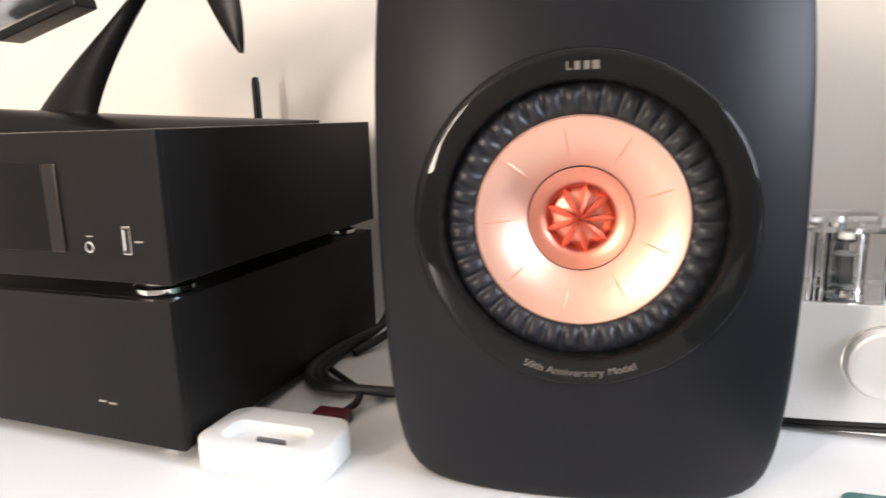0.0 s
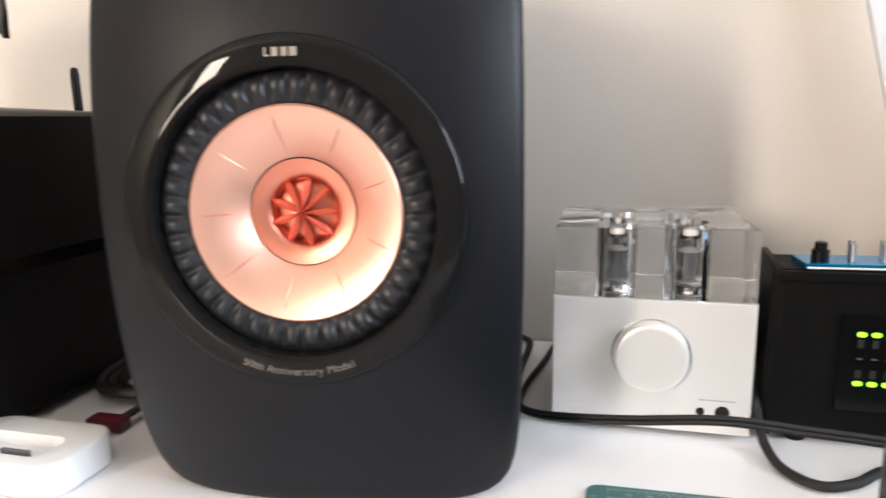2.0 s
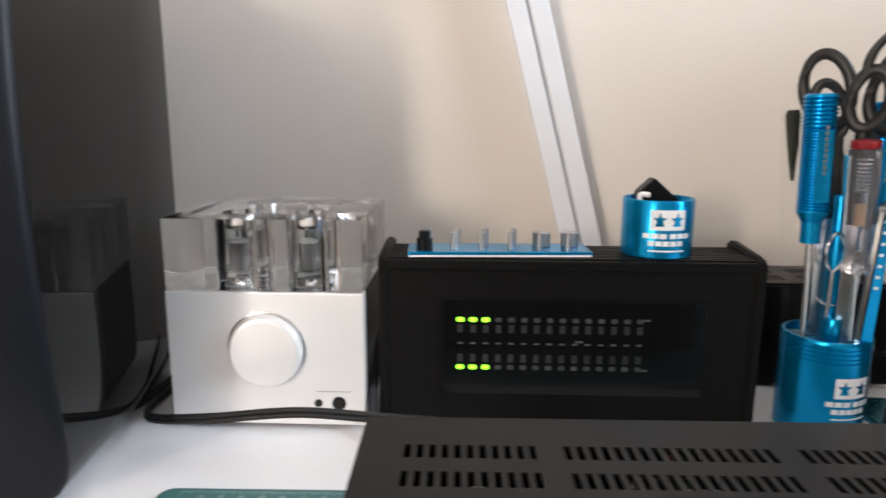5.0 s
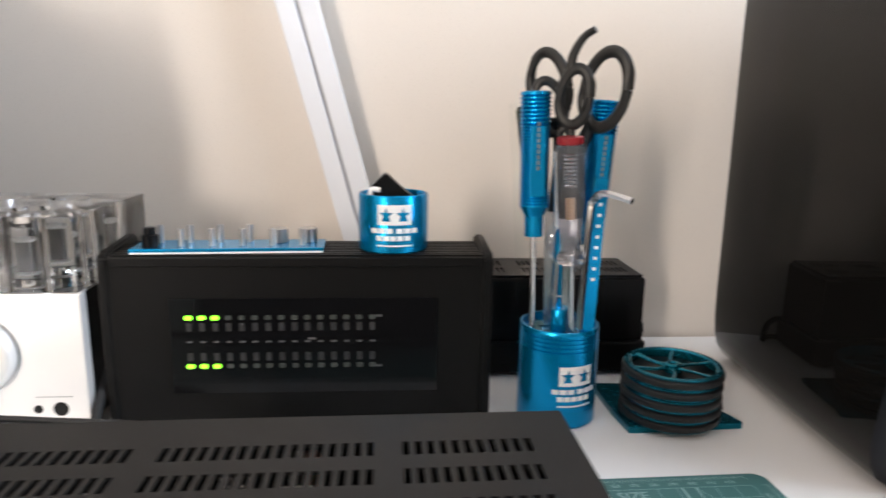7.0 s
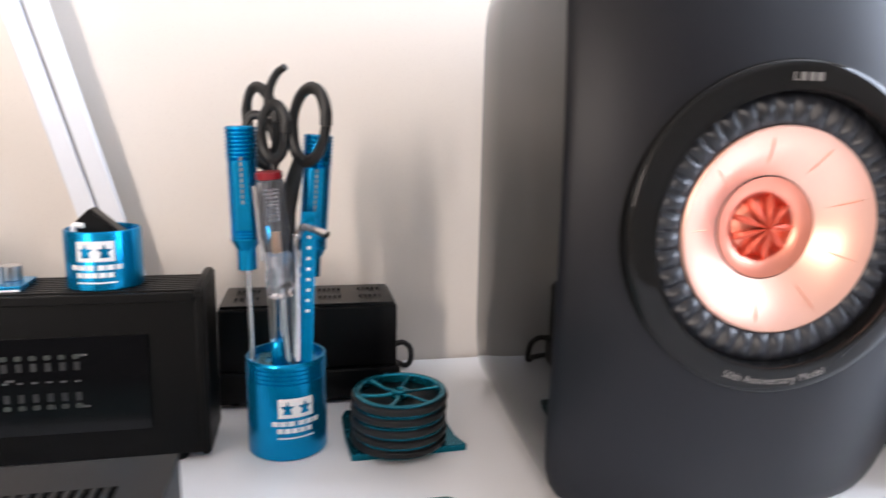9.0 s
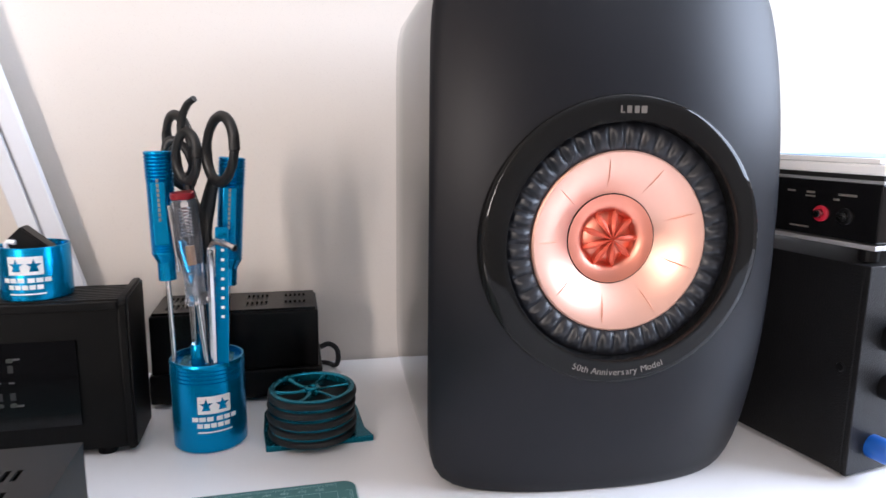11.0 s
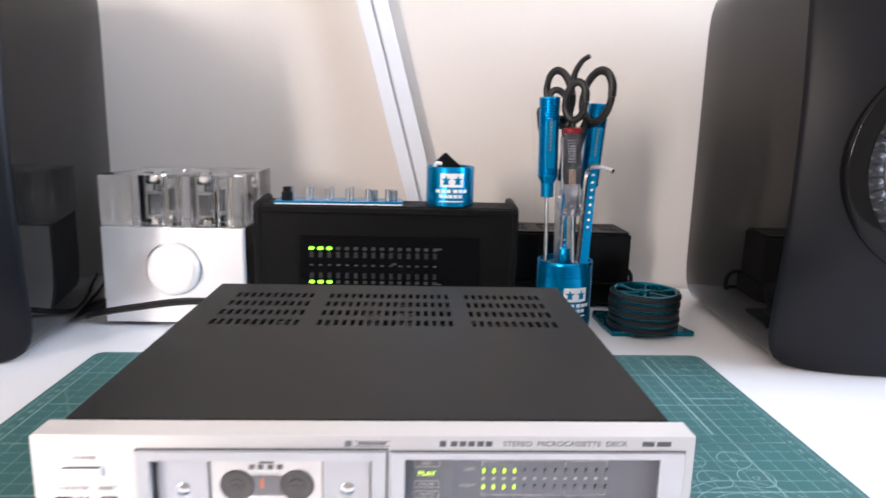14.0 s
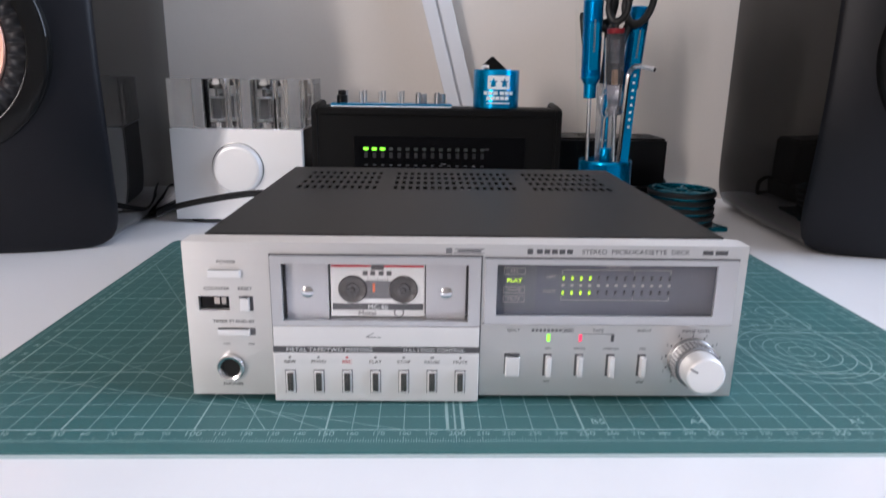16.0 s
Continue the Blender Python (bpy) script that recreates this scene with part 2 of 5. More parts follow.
def letters(text, size, depth=0.0, align="CENTER", spacing=1.0):
    """Lettering in the plane x, y, centred on the origin's height."""
    cu = bpy.data.curves.new("lettering", "FONT")
    cu.body, cu.size, cu.align_x, cu.align_y, cu.extrude, cu.resolution_u = text, size, align, "CENTER", depth, 3
    cu.space_character = spacing
    ob = bpy.data.objects.new("lettering", cu)
    me = ob.to_mesh()
    bm = bmesh.new()
    bm.from_mesh(me)
    ob.to_mesh_clear()
    bpy.data.objects.remove(ob)
    bpy.data.curves.remove(cu)
    return bm


def front_text(text, size, x, y, z, align="CENTER", wide=1.0, spacing=1.0):
    """Lettering that faces the front (towards -y)."""
    return moved(letters(text, size, 0.00005, align, spacing), pose(x, y, z, 90) @ Matrix.Diagonal((wide, 1, 1, 1)))


def bars(items, y, deep=0.0001):
    """Flat bars (x, z, w, h) on a front at y."""
    bm = bmesh.new()
    for x, z, w, h in items:
        box(x - w / 2, x + w / 2, y - deep, y, z - h / 2, z + h / 2, bm=bm)
    return bm


def holed(x0, x1, y0, y1, z0, z1, holes):
    """A plate with rectangular holes (x0, x1, y0, y1) through it."""
    xs = sorted({x0, x1, *[h[0] for h in holes], *[h[1] for h in holes]})
    ys = sorted({y0, y1, *[h[2] for h in holes], *[h[3] for h in holes]})
    bm = bmesh.new()
    grid = {}

    def at(i, j, z):
        if (i, j, z) not in grid:
            grid[i, j, z] = bm.verts.new((xs[i], ys[j], z))
        return grid[i, j, z]

    solid = set()
    for i in range(len(xs) - 1):
        for j in range(len(ys) - 1):
            cx, cy = (xs[i] + xs[i + 1]) / 2, (ys[j] + ys[j + 1]) / 2
            if not any(a < cx < b and c < cy < d for a, b, c, d in holes):
                solid.add((i, j))
    for i, j in solid:
        bm.faces.new((at(i, j, z1), at(i + 1, j, z1), at(i + 1, j + 1, z1), at(i, j + 1, z1)))
        bm.faces.new((at(i, j, z0), at(i, j + 1, z0), at(i + 1, j + 1, z0), at(i + 1, j, z0)))
        for di, dj, a, b in ((-1, 0, (0, 0), (0, 1)), (1, 0, (1, 0), (1, 1)), (0, -1, (0, 0), (1, 0)), (0, 1, (0, 1), (1, 1))):
            if (i + di, j + dj) not in solid:
                bm.faces.new((at(i + a[0], j + a[1], z0), at(i + b[0], j + b[1], z0), at(i + b[0], j + b[1], z1), at(i + a[0], j + a[1], z1)))
    return bm


FRONT = Matrix.Rotation(radians(90), 4, "X")  # a plate drawn in x, y stands up in x, z and faces -y

# ---- the room ----
WY = 0.523
RX0, RX1, RY0, RZ0, RZ1 = -1.9, 2.1, -2.6, -0.75, 1.75


def structure(name, bm, material, label, category):
    return tagged(part(name, bm, material), label, category, kind="structure")


structure("floor", box(RX0 - 0.1, RX1 + 0.1, RY0 - 0.1, WY + 0.1, RZ0 - 0.1, RZ0), FLOOR, "brown wood laminate floor under the desk", "floor")
structure("ceiling", box(RX0 - 0.1, RX1 + 0.1, RY0 - 0.1, WY + 0.1, RZ1, RZ1 + 0.1), CEILING, "plain white ceiling of the room", "ceiling")
structure("wall_north", box(RX0, RX1, WY, WY + 0.1, RZ0, RZ1), WALL, "cream satin-painted wall behind the desk", "wall")
# Unseen walls close the room; their colour is darkened to reflect as unlit.
wall = moved(holed(RX0, RX1, RZ0, RZ1, 0, 0.1, [(-1.71, -1.37, 0.28, 1.52)]), Matrix.Translation((0, RY0, 0)) @ FRONT)
structure("wall_south", wall, UNLITPLASTER, "unseen wall darkened as unlit, with a tall narrow window", "wall")
structure("wall_west", box(RX0 - 0.1, RX0, RY0, WY, RZ0, RZ1), UNLITPLASTER, "unseen side wall darkened as unlit", "wall")
wall = moved(holed(RY0, WY, RZ0, RZ1, 0, 0.1, [(-0.74, 0.34, 0.36, 1.54)]), Matrix.Translation((RX1, 0, 0)) @ Matrix.Rotation(radians(90), 4, "Z") @ FRONT)
structure("wall_east", wall, UNLITPLASTER, "unseen side wall darkened as unlit, with a window", "wall")

desk = thing("desk", (0, 0, 0), "white laminate desk with a satin top, standing against the wall", "desk")
part("tabletop", box(-1.25, 1.45, -0.155, WY - 0.004, -0.028, 0, 0.0015), DESK, desk)
for lx in (-1.2, 1.4):
    for ly in (-0.11, 0.46):
        part("leg", box(lx - 0.025, lx + 0.025, ly - 0.025, ly + 0.025, RZ0, -0.0285, 0.002), DESK, desk)


def window(name, cx, cz, w, h, m, label):
    """A white casement with two panes, standing in its opening."""
    win = tagged(new(name), label, "window", kind="structure")
    win.matrix_world = m
    part("window_frame", moved(holed(cx - w / 2, cx + w / 2, cz - h / 2, cz + h / 2, -0.09, -0.05, [(cx - w / 2 + 0.05, cx + w / 2 - 0.05, cz - h / 2 + 0.05, cz - 0.02), (cx - w / 2 + 0.05, cx + w / 2 - 0.05, cz + 0.02, cz + h / 2 - 0.05)]), FRONT), WHITEPL, win)
    for z0, z1 in ((cz - h / 2 + 0.052, cz - 0.022), (cz + 0.022, cz + h / 2 - 0.052)):
        pane = part("pane", box(cx - w / 2 + 0.052, cx + w / 2 - 0.052, 0.068, 0.072, z0, z1), LENS, win)
        pane.visible_shadow = False
    part("window_sill", box(cx - w / 2 - 0.04, cx + w / 2 + 0.04, -0.08, 0.0, cz - h / 2 - 0.03, cz - h / 2 - 0.004, 0.004), WHITEPL, win)
    return win


window("window_1", -1.54, 0.90, 0.338, 1.238, pose(0, RY0, 0, 0, 0, 180) @ Matrix.Diagonal((-1, 1, 1, 1)), "tall narrow white window letting in daylight")
window("window_2", -0.20, 0.95, 1.078, 1.178, pose(RX1, 0, 0, 0, 0, 90) @ Matrix.Diagonal((1, -1, 1, 1)), "white casement window letting in daylight")

# ---- loudspeakers ----
DR, SH, SW, SD = 0.151, 0.302, 0.1, 0.228  # middle height, height, half width, depth


def dome(x, z):
    """How far the curved front lies behind its middle."""
    return 0.022 * abs(x / SW) ** 2.6 + 0.027 * abs((z - DR) / DR) ** 2.3


def rim(a, inset=0.0, draw=0.035):
    """The rounded outline of the front at an angle round the driver."""
    c, s = math.cos(a), math.sin(a)
    hw, hh, e = SW - inset, SH / 2 - inset, 11.0
    k = (abs(c / hw) ** e + abs(s / hh) ** e) ** (-1 / e)
    x, z = k * c, k * s
    x *= 1 - draw * (abs(z) / hh) ** 2.5  # the sides draw in towards top and bottom
    return x, DR + z


def loudspeaker(at, turn, axis):
    """axis: the height of the driver's middle."""
    s = thing("loudspeaker", at, "black bookshelf loudspeaker with a rose-gold coaxial driver, gloss black sides", "loudspeaker", "pair of loudspeakers", turn)
    n = 144
    bm = bmesh.new()
    rings = []
    spec = [(0.0, 0.0), (0.0, 0.004), (0, 0.05), (0, 0.10), (0, 0.15), (0, SD - 0.009), (0.0004, SD - 0.005), (0.0018, SD - 0.0018), (0.0045, SD), (0.03, SD)]
    for inset, back in spec:
        ring = []
        for i in range(n):
            x, z = rim(2 * math.pi * i / n, inset, 0.035 * max(0, 1 - back / 0.12) ** 1.5)
            f = dome(x, z)
            y = f + 0.0022 + back if back < 0.01 else f * (1 - back / SD) + back
            ring.append(bm.verts.new((x, y, z)))
        rings.append(ring)
    for a, b in zip(rings, rings[1:]):
        for i in range(n):
            bm.faces.new((a[i], a[(i + 1) % n], b[(i + 1) % n], b[i]))
    bm.faces.new(rings[-1])
    part("cabinet", bm, GLOSSCAB, s, "gloss black lacquered cabinet", smooth=True)
    bm = bmesh.new()
    rings = []
    steps = 12
    for k in range(steps + 3):
        ring = []
        for i in range(n):
            a = 2 * math.pi * i / n
            if k <= steps:
                x1, z1 = rim(a, 0.0022)
                x0, z0 = 0.0765 * math.cos(a), axis + 0.0765 * math.sin(a)
                x, z = x0 + (x1 - x0) * k / steps, z0 + (z1 - z0) * k / steps
                y = dome(x, z)
            else:
                x, z = rim(a, 0.0006 if k == steps + 1 else 0.0)
                y = dome(x, z) + (0.0007 if k == steps + 1 else 0.0024)
            ring.append(bm.verts.new((x, y, z)))
        rings.append(ring)
    for a, b in zip(rings, rings[1:]):
        for i in range(n):
            bm.faces.new((a[i], a[(i + 1) % n], b[(i + 1) % n], b[i]))
    part("baffle", bm, BAFFLE, s, "matt graphite curved front baffle", smooth=True)
    c = (0, 0, axis)
    part("trim_ring", lathe([(0.0768, 0.0160), (0.0768, 0.0056), (0.0762, 0.0042), (0.0750, 0.0034), (0.0725, 0.0028), (0.0690, 0.0022), (0.0662, 0.0018), (0.0645, 0.0016), (0.0635, 0.0018), (0.0629, 0.0028), (0.0626, 0.0050), (0.0624, 0.0150)], 160, "y", c),
         GLOSSRING, s, "gloss black trim ring", smooth=True)
    prof = [(0.0626 - 0.0146 * k / 12, 0.0102 - 0.0040 * math.sin(math.pi * k / 12) ** 0.8) for k in range(13)]
    part("surround", lathe(prof, 480, "y", c, wave=lambda k, a: 0.0025 * math.sin(math.pi * k / 12) ** 1.2 * (0.5 + 0.5 * math.cos(40 * a)) ** 2.2), RUBBER, s, "ribbed black rubber surround", smooth=True)
    cone = [(0.0486, 0.0112), (0.0482, 0.0086), (0.0473, 0.0079), (0.0458, 0.0083), (0.0434, 0.0091), (0.0404, 0.0103), (0.0374, 0.0118), (0.0344, 0.0136), (0.0314, 0.0157), (0.0284, 0.0180), (0.0264, 0.0196), (0.0249, 0.0209)]
    part("cone", lathe(cone, 128, "y", c), COPPER, s, "rose-gold metal cone", smooth=True)
    part("gap", lathe([(0.0250, 0.0207), (0.0247, 0.0234), (0.0243, 0.0207)], 96, "y", c), CAVITY, s)
    part("tweeter_horn", lathe([(0.0244, 0.0205), (0.0215, 0.0211), (0.0185, 0.0220), (0.0160, 0.0234), (0.0148, 0.0256), (0.0145, 0.0285)], 96, "y", c), COPPERDEEP, s, smooth=True)
    part("tweeter_dome", lathe([(0.0146, 0.0284), (0.011, 0.0262), (0.006, 0.0250), (0, 0.0246)], 48, "y", c), COPPERDEEP, s, smooth=True)
    for i in range(9):
        a = radians(90 + 40 * i + 10)
        bm = bmesh.new()
        pts = [(0.0450, 0.0086, 0.0003), (0.0404, 0.0102, 0.0007), (0.0344, 0.0135, 0.0007), (0.0290, 0.0175, 0.0003)]
        lows = [bm.verts.new((r, y + 0.0006, sgn * w)) for r, y, w in pts for sgn in (-1, 1)]
        tops = [bm.verts.new((r, y - (0.0008 if 0 < k < 3 else 0), 0)) for k, (r, y, w) in enumerate(pts)]
        for k in range(3):
            bm.faces.new((lows[2 * k], lows[2 * k + 2], tops[k + 1], tops[k]))
            bm.faces.new((lows[2 * k + 1], tops[k], tops[k + 1], lows[2 * k + 3]))
        part("rib", moved(bm, Matrix.Translation(c) @ Matrix.Rotation(a, 4, "Y")), COPPER, s)
        # a leaf-shaped petal with a raised ridge along its middle
        bm = bmesh.new()
        prof = [(0.0004, 0.0176, 0.0002), (0.0040, 0.0186, 0.0008), (0.0080, 0.0199, 0.0015), (0.0112, 0.0210, 0.0018), (0.0142, 0.0221, 0.0013), (0.0162, 0.0231, 0.0003)]
        f = [[bm.verts.new(q) for q in ((r, y - 0.0005, 0), (r, y + 0.0004, -w), (r, y + 0.0060, -w * 0.8), (r, y + 0.0060, w * 0.8), (r, y + 0.0004, w))] for r, y, w in prof]
        for p, q in zip(f, f[1:]):
            for k in range(5):
                bm.faces.new((p[k], p[(k + 1) % 5], q[(k + 1) % 5], q[k]))
        bm.faces.new(f[0])
        bm.faces.new(f[-1])
        part("petal", moved(bm, Matrix.Translation(c) @ Matrix.Rotation(a + radians(20), 4, "Y")), ORANGE, s, "orange waveguide petal")
    text = "50th Anniversary Model"
    bm = bmesh.new()
    ang = -0.375
    for ch in text:
        w = {"i": 0.55, "l": 0.55, "r": 0.75, "t": 0.75, " ": 0.7, "M": 1.6, "A": 1.25, "d": 1.1}.get(ch, 1.05) * 0.0352
        if ch != " ":
            a = ang + w / 2
            join(bm, moved(letters(ch, 0.0052, 0.00005), Matrix.Translation((0.0697 * math.sin(a), 0.0021, axis - 0.0697 * math.cos(a))) @ Matrix.Rotation(-a, 4, "Y") @ FRONT))
        ang += w
    part("lettering", bm, DIMSILVER, s, "small silver lettering")
    x, z = 0.0, axis + 0.0688
    part("badge", bars([(x - 0.0062, z, 0.0008, 0.0036), (x - 0.0052, z - 0.0015, 0.0016, 0.0007), (x - 0.002, z, 0.0024, 0.0036), (x + 0.002, z, 0.0024, 0.0036), (x + 0.0058, z, 0.0030, 0.0036)], 0.0021, 0.0004), DIMSILVER, s, "small silver badge of plain bars")
    return s


speaker_left = loudspeaker((-0.1362, 0.2198, 0), 8.0, 0.1497)
speaker_right = loudspeaker((0.5766, 0.235, 0), -3.8, 0.1530)

# ---- cutting mat ----
cutting_mat = thing("cutting_mat", (0.0055, -0.0005, 0), "green cutting mat with a pale printed grid, lying on the desk", "cutting mat", turn=1.2)
part("sheet", slab(rounded(0.452, 0.3065, 0.007, 6, 0.215, 0.1378), 0, 0.002, 0.0003), MATGREEN, cutting_mat)
part("edge", slab(rounded(0.4536, 0.3081, 0.008, 6, 0.215, 0.1378), 0, 0.0012), MATEDGE, cutting_mat, "pale cut edge")
ZM = 0.00203
bm = bmesh.new()


def stroke(x0, y0, x1, y1, w):
    d = Vector((x1 - x0, y1 - y0, 0))
    s = Vector((-d.y, d.x, 0)).normalized() * w / 2
    a, b = Vector((x0, y0, ZM)), Vector((x1, y1, ZM))
    bm.faces.new([bm.verts.new(p) for p in (a - s, b - s, b + s, a + s)])


for k in range(44):
    stroke(k / 100, 0, k / 100, 0.28, 0.0007 if k % 5 == 0 else 0.00028)
for k in range(29):
    stroke(0, k / 100, 0.43, k / 100, 0.0007 if k % 5 == 0 else 0.00028)
for k in range(431):
    h = 0.0042 if k % 10 == 0 else 0.0032 if k % 5 == 0 else 0.0022
    if k % 50 == 0:
        h = 0.006
    stroke(k / 1000, -0.009, k / 1000, -0.009 + h, 0.00022)
    stroke(k / 1000, 0.289, k / 1000, 0.289 - h, 0.00022)
for k in range(281):
    h = 0.0042 if k % 10 == 0 else 0.0022
    stroke(-0.009, k / 1000, -0.009 + h, k / 1000, 0.00022)
    stroke(0.439, k / 1000, 0.439 - h, k / 1000, 0.00022)
for x0, y0, x1, y1 in ((0.127, 0, 0.0, 0.222), (0.15, 0, 0.0, 0.087), (0.18, 0, 0.0, 0.048), (0.0, 0.0, 0.28, 0.28), (0.0, 0.03, 0.22, 0.28), (0.43, 0.0, 0.15, 0.28), (0.40, 0.28, 0.43, 0.22)):
    stroke(x0, y0, x1, y1, 0.0003)
for x0, y0, x1, y1 in ((0.197, 0, 0.197, 0.28), (0.203, 0, 0.203, 0.28), (0.36, 0.15, 0.43, 0.15), (0.40, 0.21, 0.43, 0.21), (0.393, 0.16, 0.393, 0.28)):
    stroke(x0, y0, x1, y1, 0.0012)


def circle(cx, cy, r, w=0.0004, n=48):
    for i in range(n):
        a, b = 2 * math.pi * i / n, 2 * math.pi * (i + 1) / n
        stroke(cx + r * math.cos(a), cy + r * math.sin(a), cx + r * math.cos(b), cy + r * math.sin(b), w)


for r in (0.006, 0.012, 0.018, 0.024, 0.030, 0.036):
    circle(0.378, 0.075, r)
for cx, cy, r in ((0.368, 0.131, 0.007), (0.391, 0.131, 0.0085), (0.372, 0.112, 0.0085), (0.394, 0.113, 0.009)):
    circle(cx, cy, r)
    circle(cx, cy, 0.0015, n=12)
tagged(part("printed_grid", bm, MATINK, cutting_mat, "pale printed grid and scales"), kind="stuff")
bm = bmesh.new()
for k in range(1, 43):
    big = k % 5 == 0
    join(bm, moved(letters(str(k * 10), 0.0046 if big else 0.0034, 0.0, spacing=1.0), pose(k / 100 + 0.0004, -0.0028, ZM)))
    join(bm, moved(letters(str(k * 10), 0.0034), pose(k / 100, 0.2835, ZM)))
for k in range(1, 28):
    join(bm, moved(letters(str(k * 10), 0.0034), pose(-0.0033, k / 100, ZM, 0, 0, -90)))
    join(bm, moved(letters(str(k * 10), 0.0034), pose(0.4333, k / 100, ZM, 0, 0, 90)))
for word, size, x, y in (("A3 SIZE", 0.0085, 0.360, 0.2745), ("CUTTING MAT", 0.0085, 0.296, 0.2745), ("B5", 0.0055, 0.257, 0.006), ("A4", 0.0055, 0.297, 0.006), ("A4", 0.0045, 0.418, 0.262), ("A5", 0.0050, 0.362, 0.006)):
    join(bm, moved(letters(word, size), pose(x, y, ZM)))
part("mat_print", bm, MATINK, cutting_mat, "pale printed numbers and words")

# ---- microcassette deck ----
deck = thing("cassette_deck", (0.0972, 0.026, 0.002), "silver microcassette deck with dark vented cover on a cutting mat", "cassette deck", turn=0.8)
DW, DD = 0.2250, 0.205
slots = []
for x0, count in ((0.0215, 11), (0.0765, 17), (0.1575, 11)):
    for r in range(4):
        for i in range(count):
            x = x0 + 0.0043 * i
            y = 0.121 + 0.0178 * r
            slots.append((x, x + 0.0023, y, y + 0.0092))
CX0, CX1 = 0.0055, DW - 0.0055
cover = holed(CX0, CX1, 0.012, DD, 0.0672, 0.0685, slots)
part("cover", cover, DECKTOP, deck, "dark grey steel cover with rows of slots")
part("side_panel", box(CX0, CX0 + 0.0013, 0.012, DD, 0.006, 0.0671), DECKTOP, deck)
part("side_panel", box(CX1 - 0.0013, CX1, 0.012, DD, 0.006, 0.0671), DECKTOP, deck)
part("back_panel", box(CX0 + 0.0014, CX1 - 0.0014, DD - 0.0013, DD, 0.006, 0.0671), DECKTOP, deck)
part("chassis", box(CX0 + 0.002, CX1 - 0.002, 0.013, DD - 0.002, 0.006, 0.0075), CAVITY, deck)
part("circuit_board", box(0.03, 0.195, 0.10, 0.195, 0.030, 0.0316), PCB, deck, "green circuit board seen through the slots")
rnd = random.Random(4)
for k in range(46):
    x, y = rnd.uniform(0.035, 0.19), rnd.uniform(0.11, 0.19)
    h = rnd.uniform(0.006, 0.022)
    m = rnd.choice((STEEL, BLACKPLASTIC, LABELWHITE, REDPLUG, COPPERDEEP, CAVITY))
    part("component", rod(rnd.uniform(0.002, 0.005), h, 12, "z", (x, y, 0.0318)), m, deck)
part("heat_sink", box(0.0965, 0.1075, 0.1720, 0.1900, 0.0318, 0.0600, 0.0006), STEEL, deck, "bright metal heat sink seen through the slots")
for k in range(4):
    part("sink_fin", box(0.0973 + 0.0027 * k, 0.0985 + 0.0027 * k, 0.1725, 0.1895, 0.0601, 0.0640), STEEL, deck)
for x, y, m in ((0.1220, 0.170, LABELWHITE), (0.1220, 0.195, STEEL), (0.1400, 0.160, PCB), (0.1720, 0.150, PCB), (0.1860, 0.160, STEEL), (0.0560, 0.150, PCB), (0.0920, 0.140, CAVITY)):
    part("upright_board", box(x - 0.006, x + 0.006, y, y + 0.0016, 0.0318, 0.0600), m, deck)
for fx in (0.02, DW - 0.02):
    for fy in (0.025, DD - 0.025):
        part("foot", rod(0.008, 0.0058, 20, "z", (fx, fy, 0.0)), BLACKPLASTIC, deck)
# the fascia: openings for the cassette compartment and the meter
fz0, fz1 = 0.0025, 0.0680
ops = [(0.0375, 0.1145, 0.0345, 0.0605), (0.1215, 0.2165, 0.0365, 0.0610), (0.005, 0.0172, 0.0395, 0.0455)]
fas = moved(holed(0, DW, fz0, fz1, -0.0115, 0, ops), FRONT @ Matrix.Diagonal((1, 1, 1, 1)))
bmesh.ops.bevel(fas, geom=[e for e in fas.edges if e.calc_face_angle(0) > 1 and all(v.co.x < 1e-6 or v.co.x > DW - 1e-6 or v.co.z < fz0 + 1e-6 or v.co.z > fz1 - 1e-6 for v in e.verts)], offset=0.0007, segments=2, affect="EDGES")
fascia = part("fascia", fas, BRUSHEDH, deck, "satin silver front panel")
Y0 = 0.0


def dtext(text, size, x, z, material=DARKINK, y=Y0, align="CENTER", wide=1.15):
    return part("lettering", front_text(text, size, x, y - 0.0001, z, align, wide), material, fascia)


# compartment
door = part("cassette_door", moved(holed(0.0345, 0.1178, 0.0340, 0.0628, 0, 0.0022, [(0.0388, 0.1130, 0.0360, 0.0598)]), FRONT), FRAMESILVER, fascia, "clear-fronted silver cassette door")
part("compartment", box(0.0375, 0.1145, 0.0100, 0.0112, 0.0345, 0.0605), GREYINK, deck)
for x0, x1 in ((0.0396, 0.0566), (0.0960, 0.1122)):
    part("guide_plate", box(x0, x1, 0.0030, 0.0099, 0.0350, 0.0600, 0.0003), FRAMESILVER, deck)
for x in (0.0480, 0.1043):
    part("screw", lathe([(0, -0.0009), (0.0013, -0.0008), (0.0025, -0.0002), (0.0027, 0.0004)], 24, "y", (x, 0.0028, 0.0467)), CHROME, deck, smooth=True)
REELDARK = mat("dark_reel", (0.085, 0.078, 0.076), 0.16)
cas = part("cassette", box(0.0573, 0.0955, 0.0040, 0.0098, 0.0345, 0.0582, 0.0004), LABELWHITE, deck, "white-labelled microcassette with two reels")
part("label_band", bars([(0.0764, 0.0388, 0.0370, 0.0027)], 0.0039), DARKINK, cas)
part("red_line", bars([(0.0656, 0.0561, 0.0160, 0.0009), (0.0870, 0.0561, 0.0160, 0.0009)], 0.0039), REDINK, cas)
part("tape_window", bars([(0.0764, 0.0460, 0.0130, 0.0075)], 0.00395), GREYINK, cas)
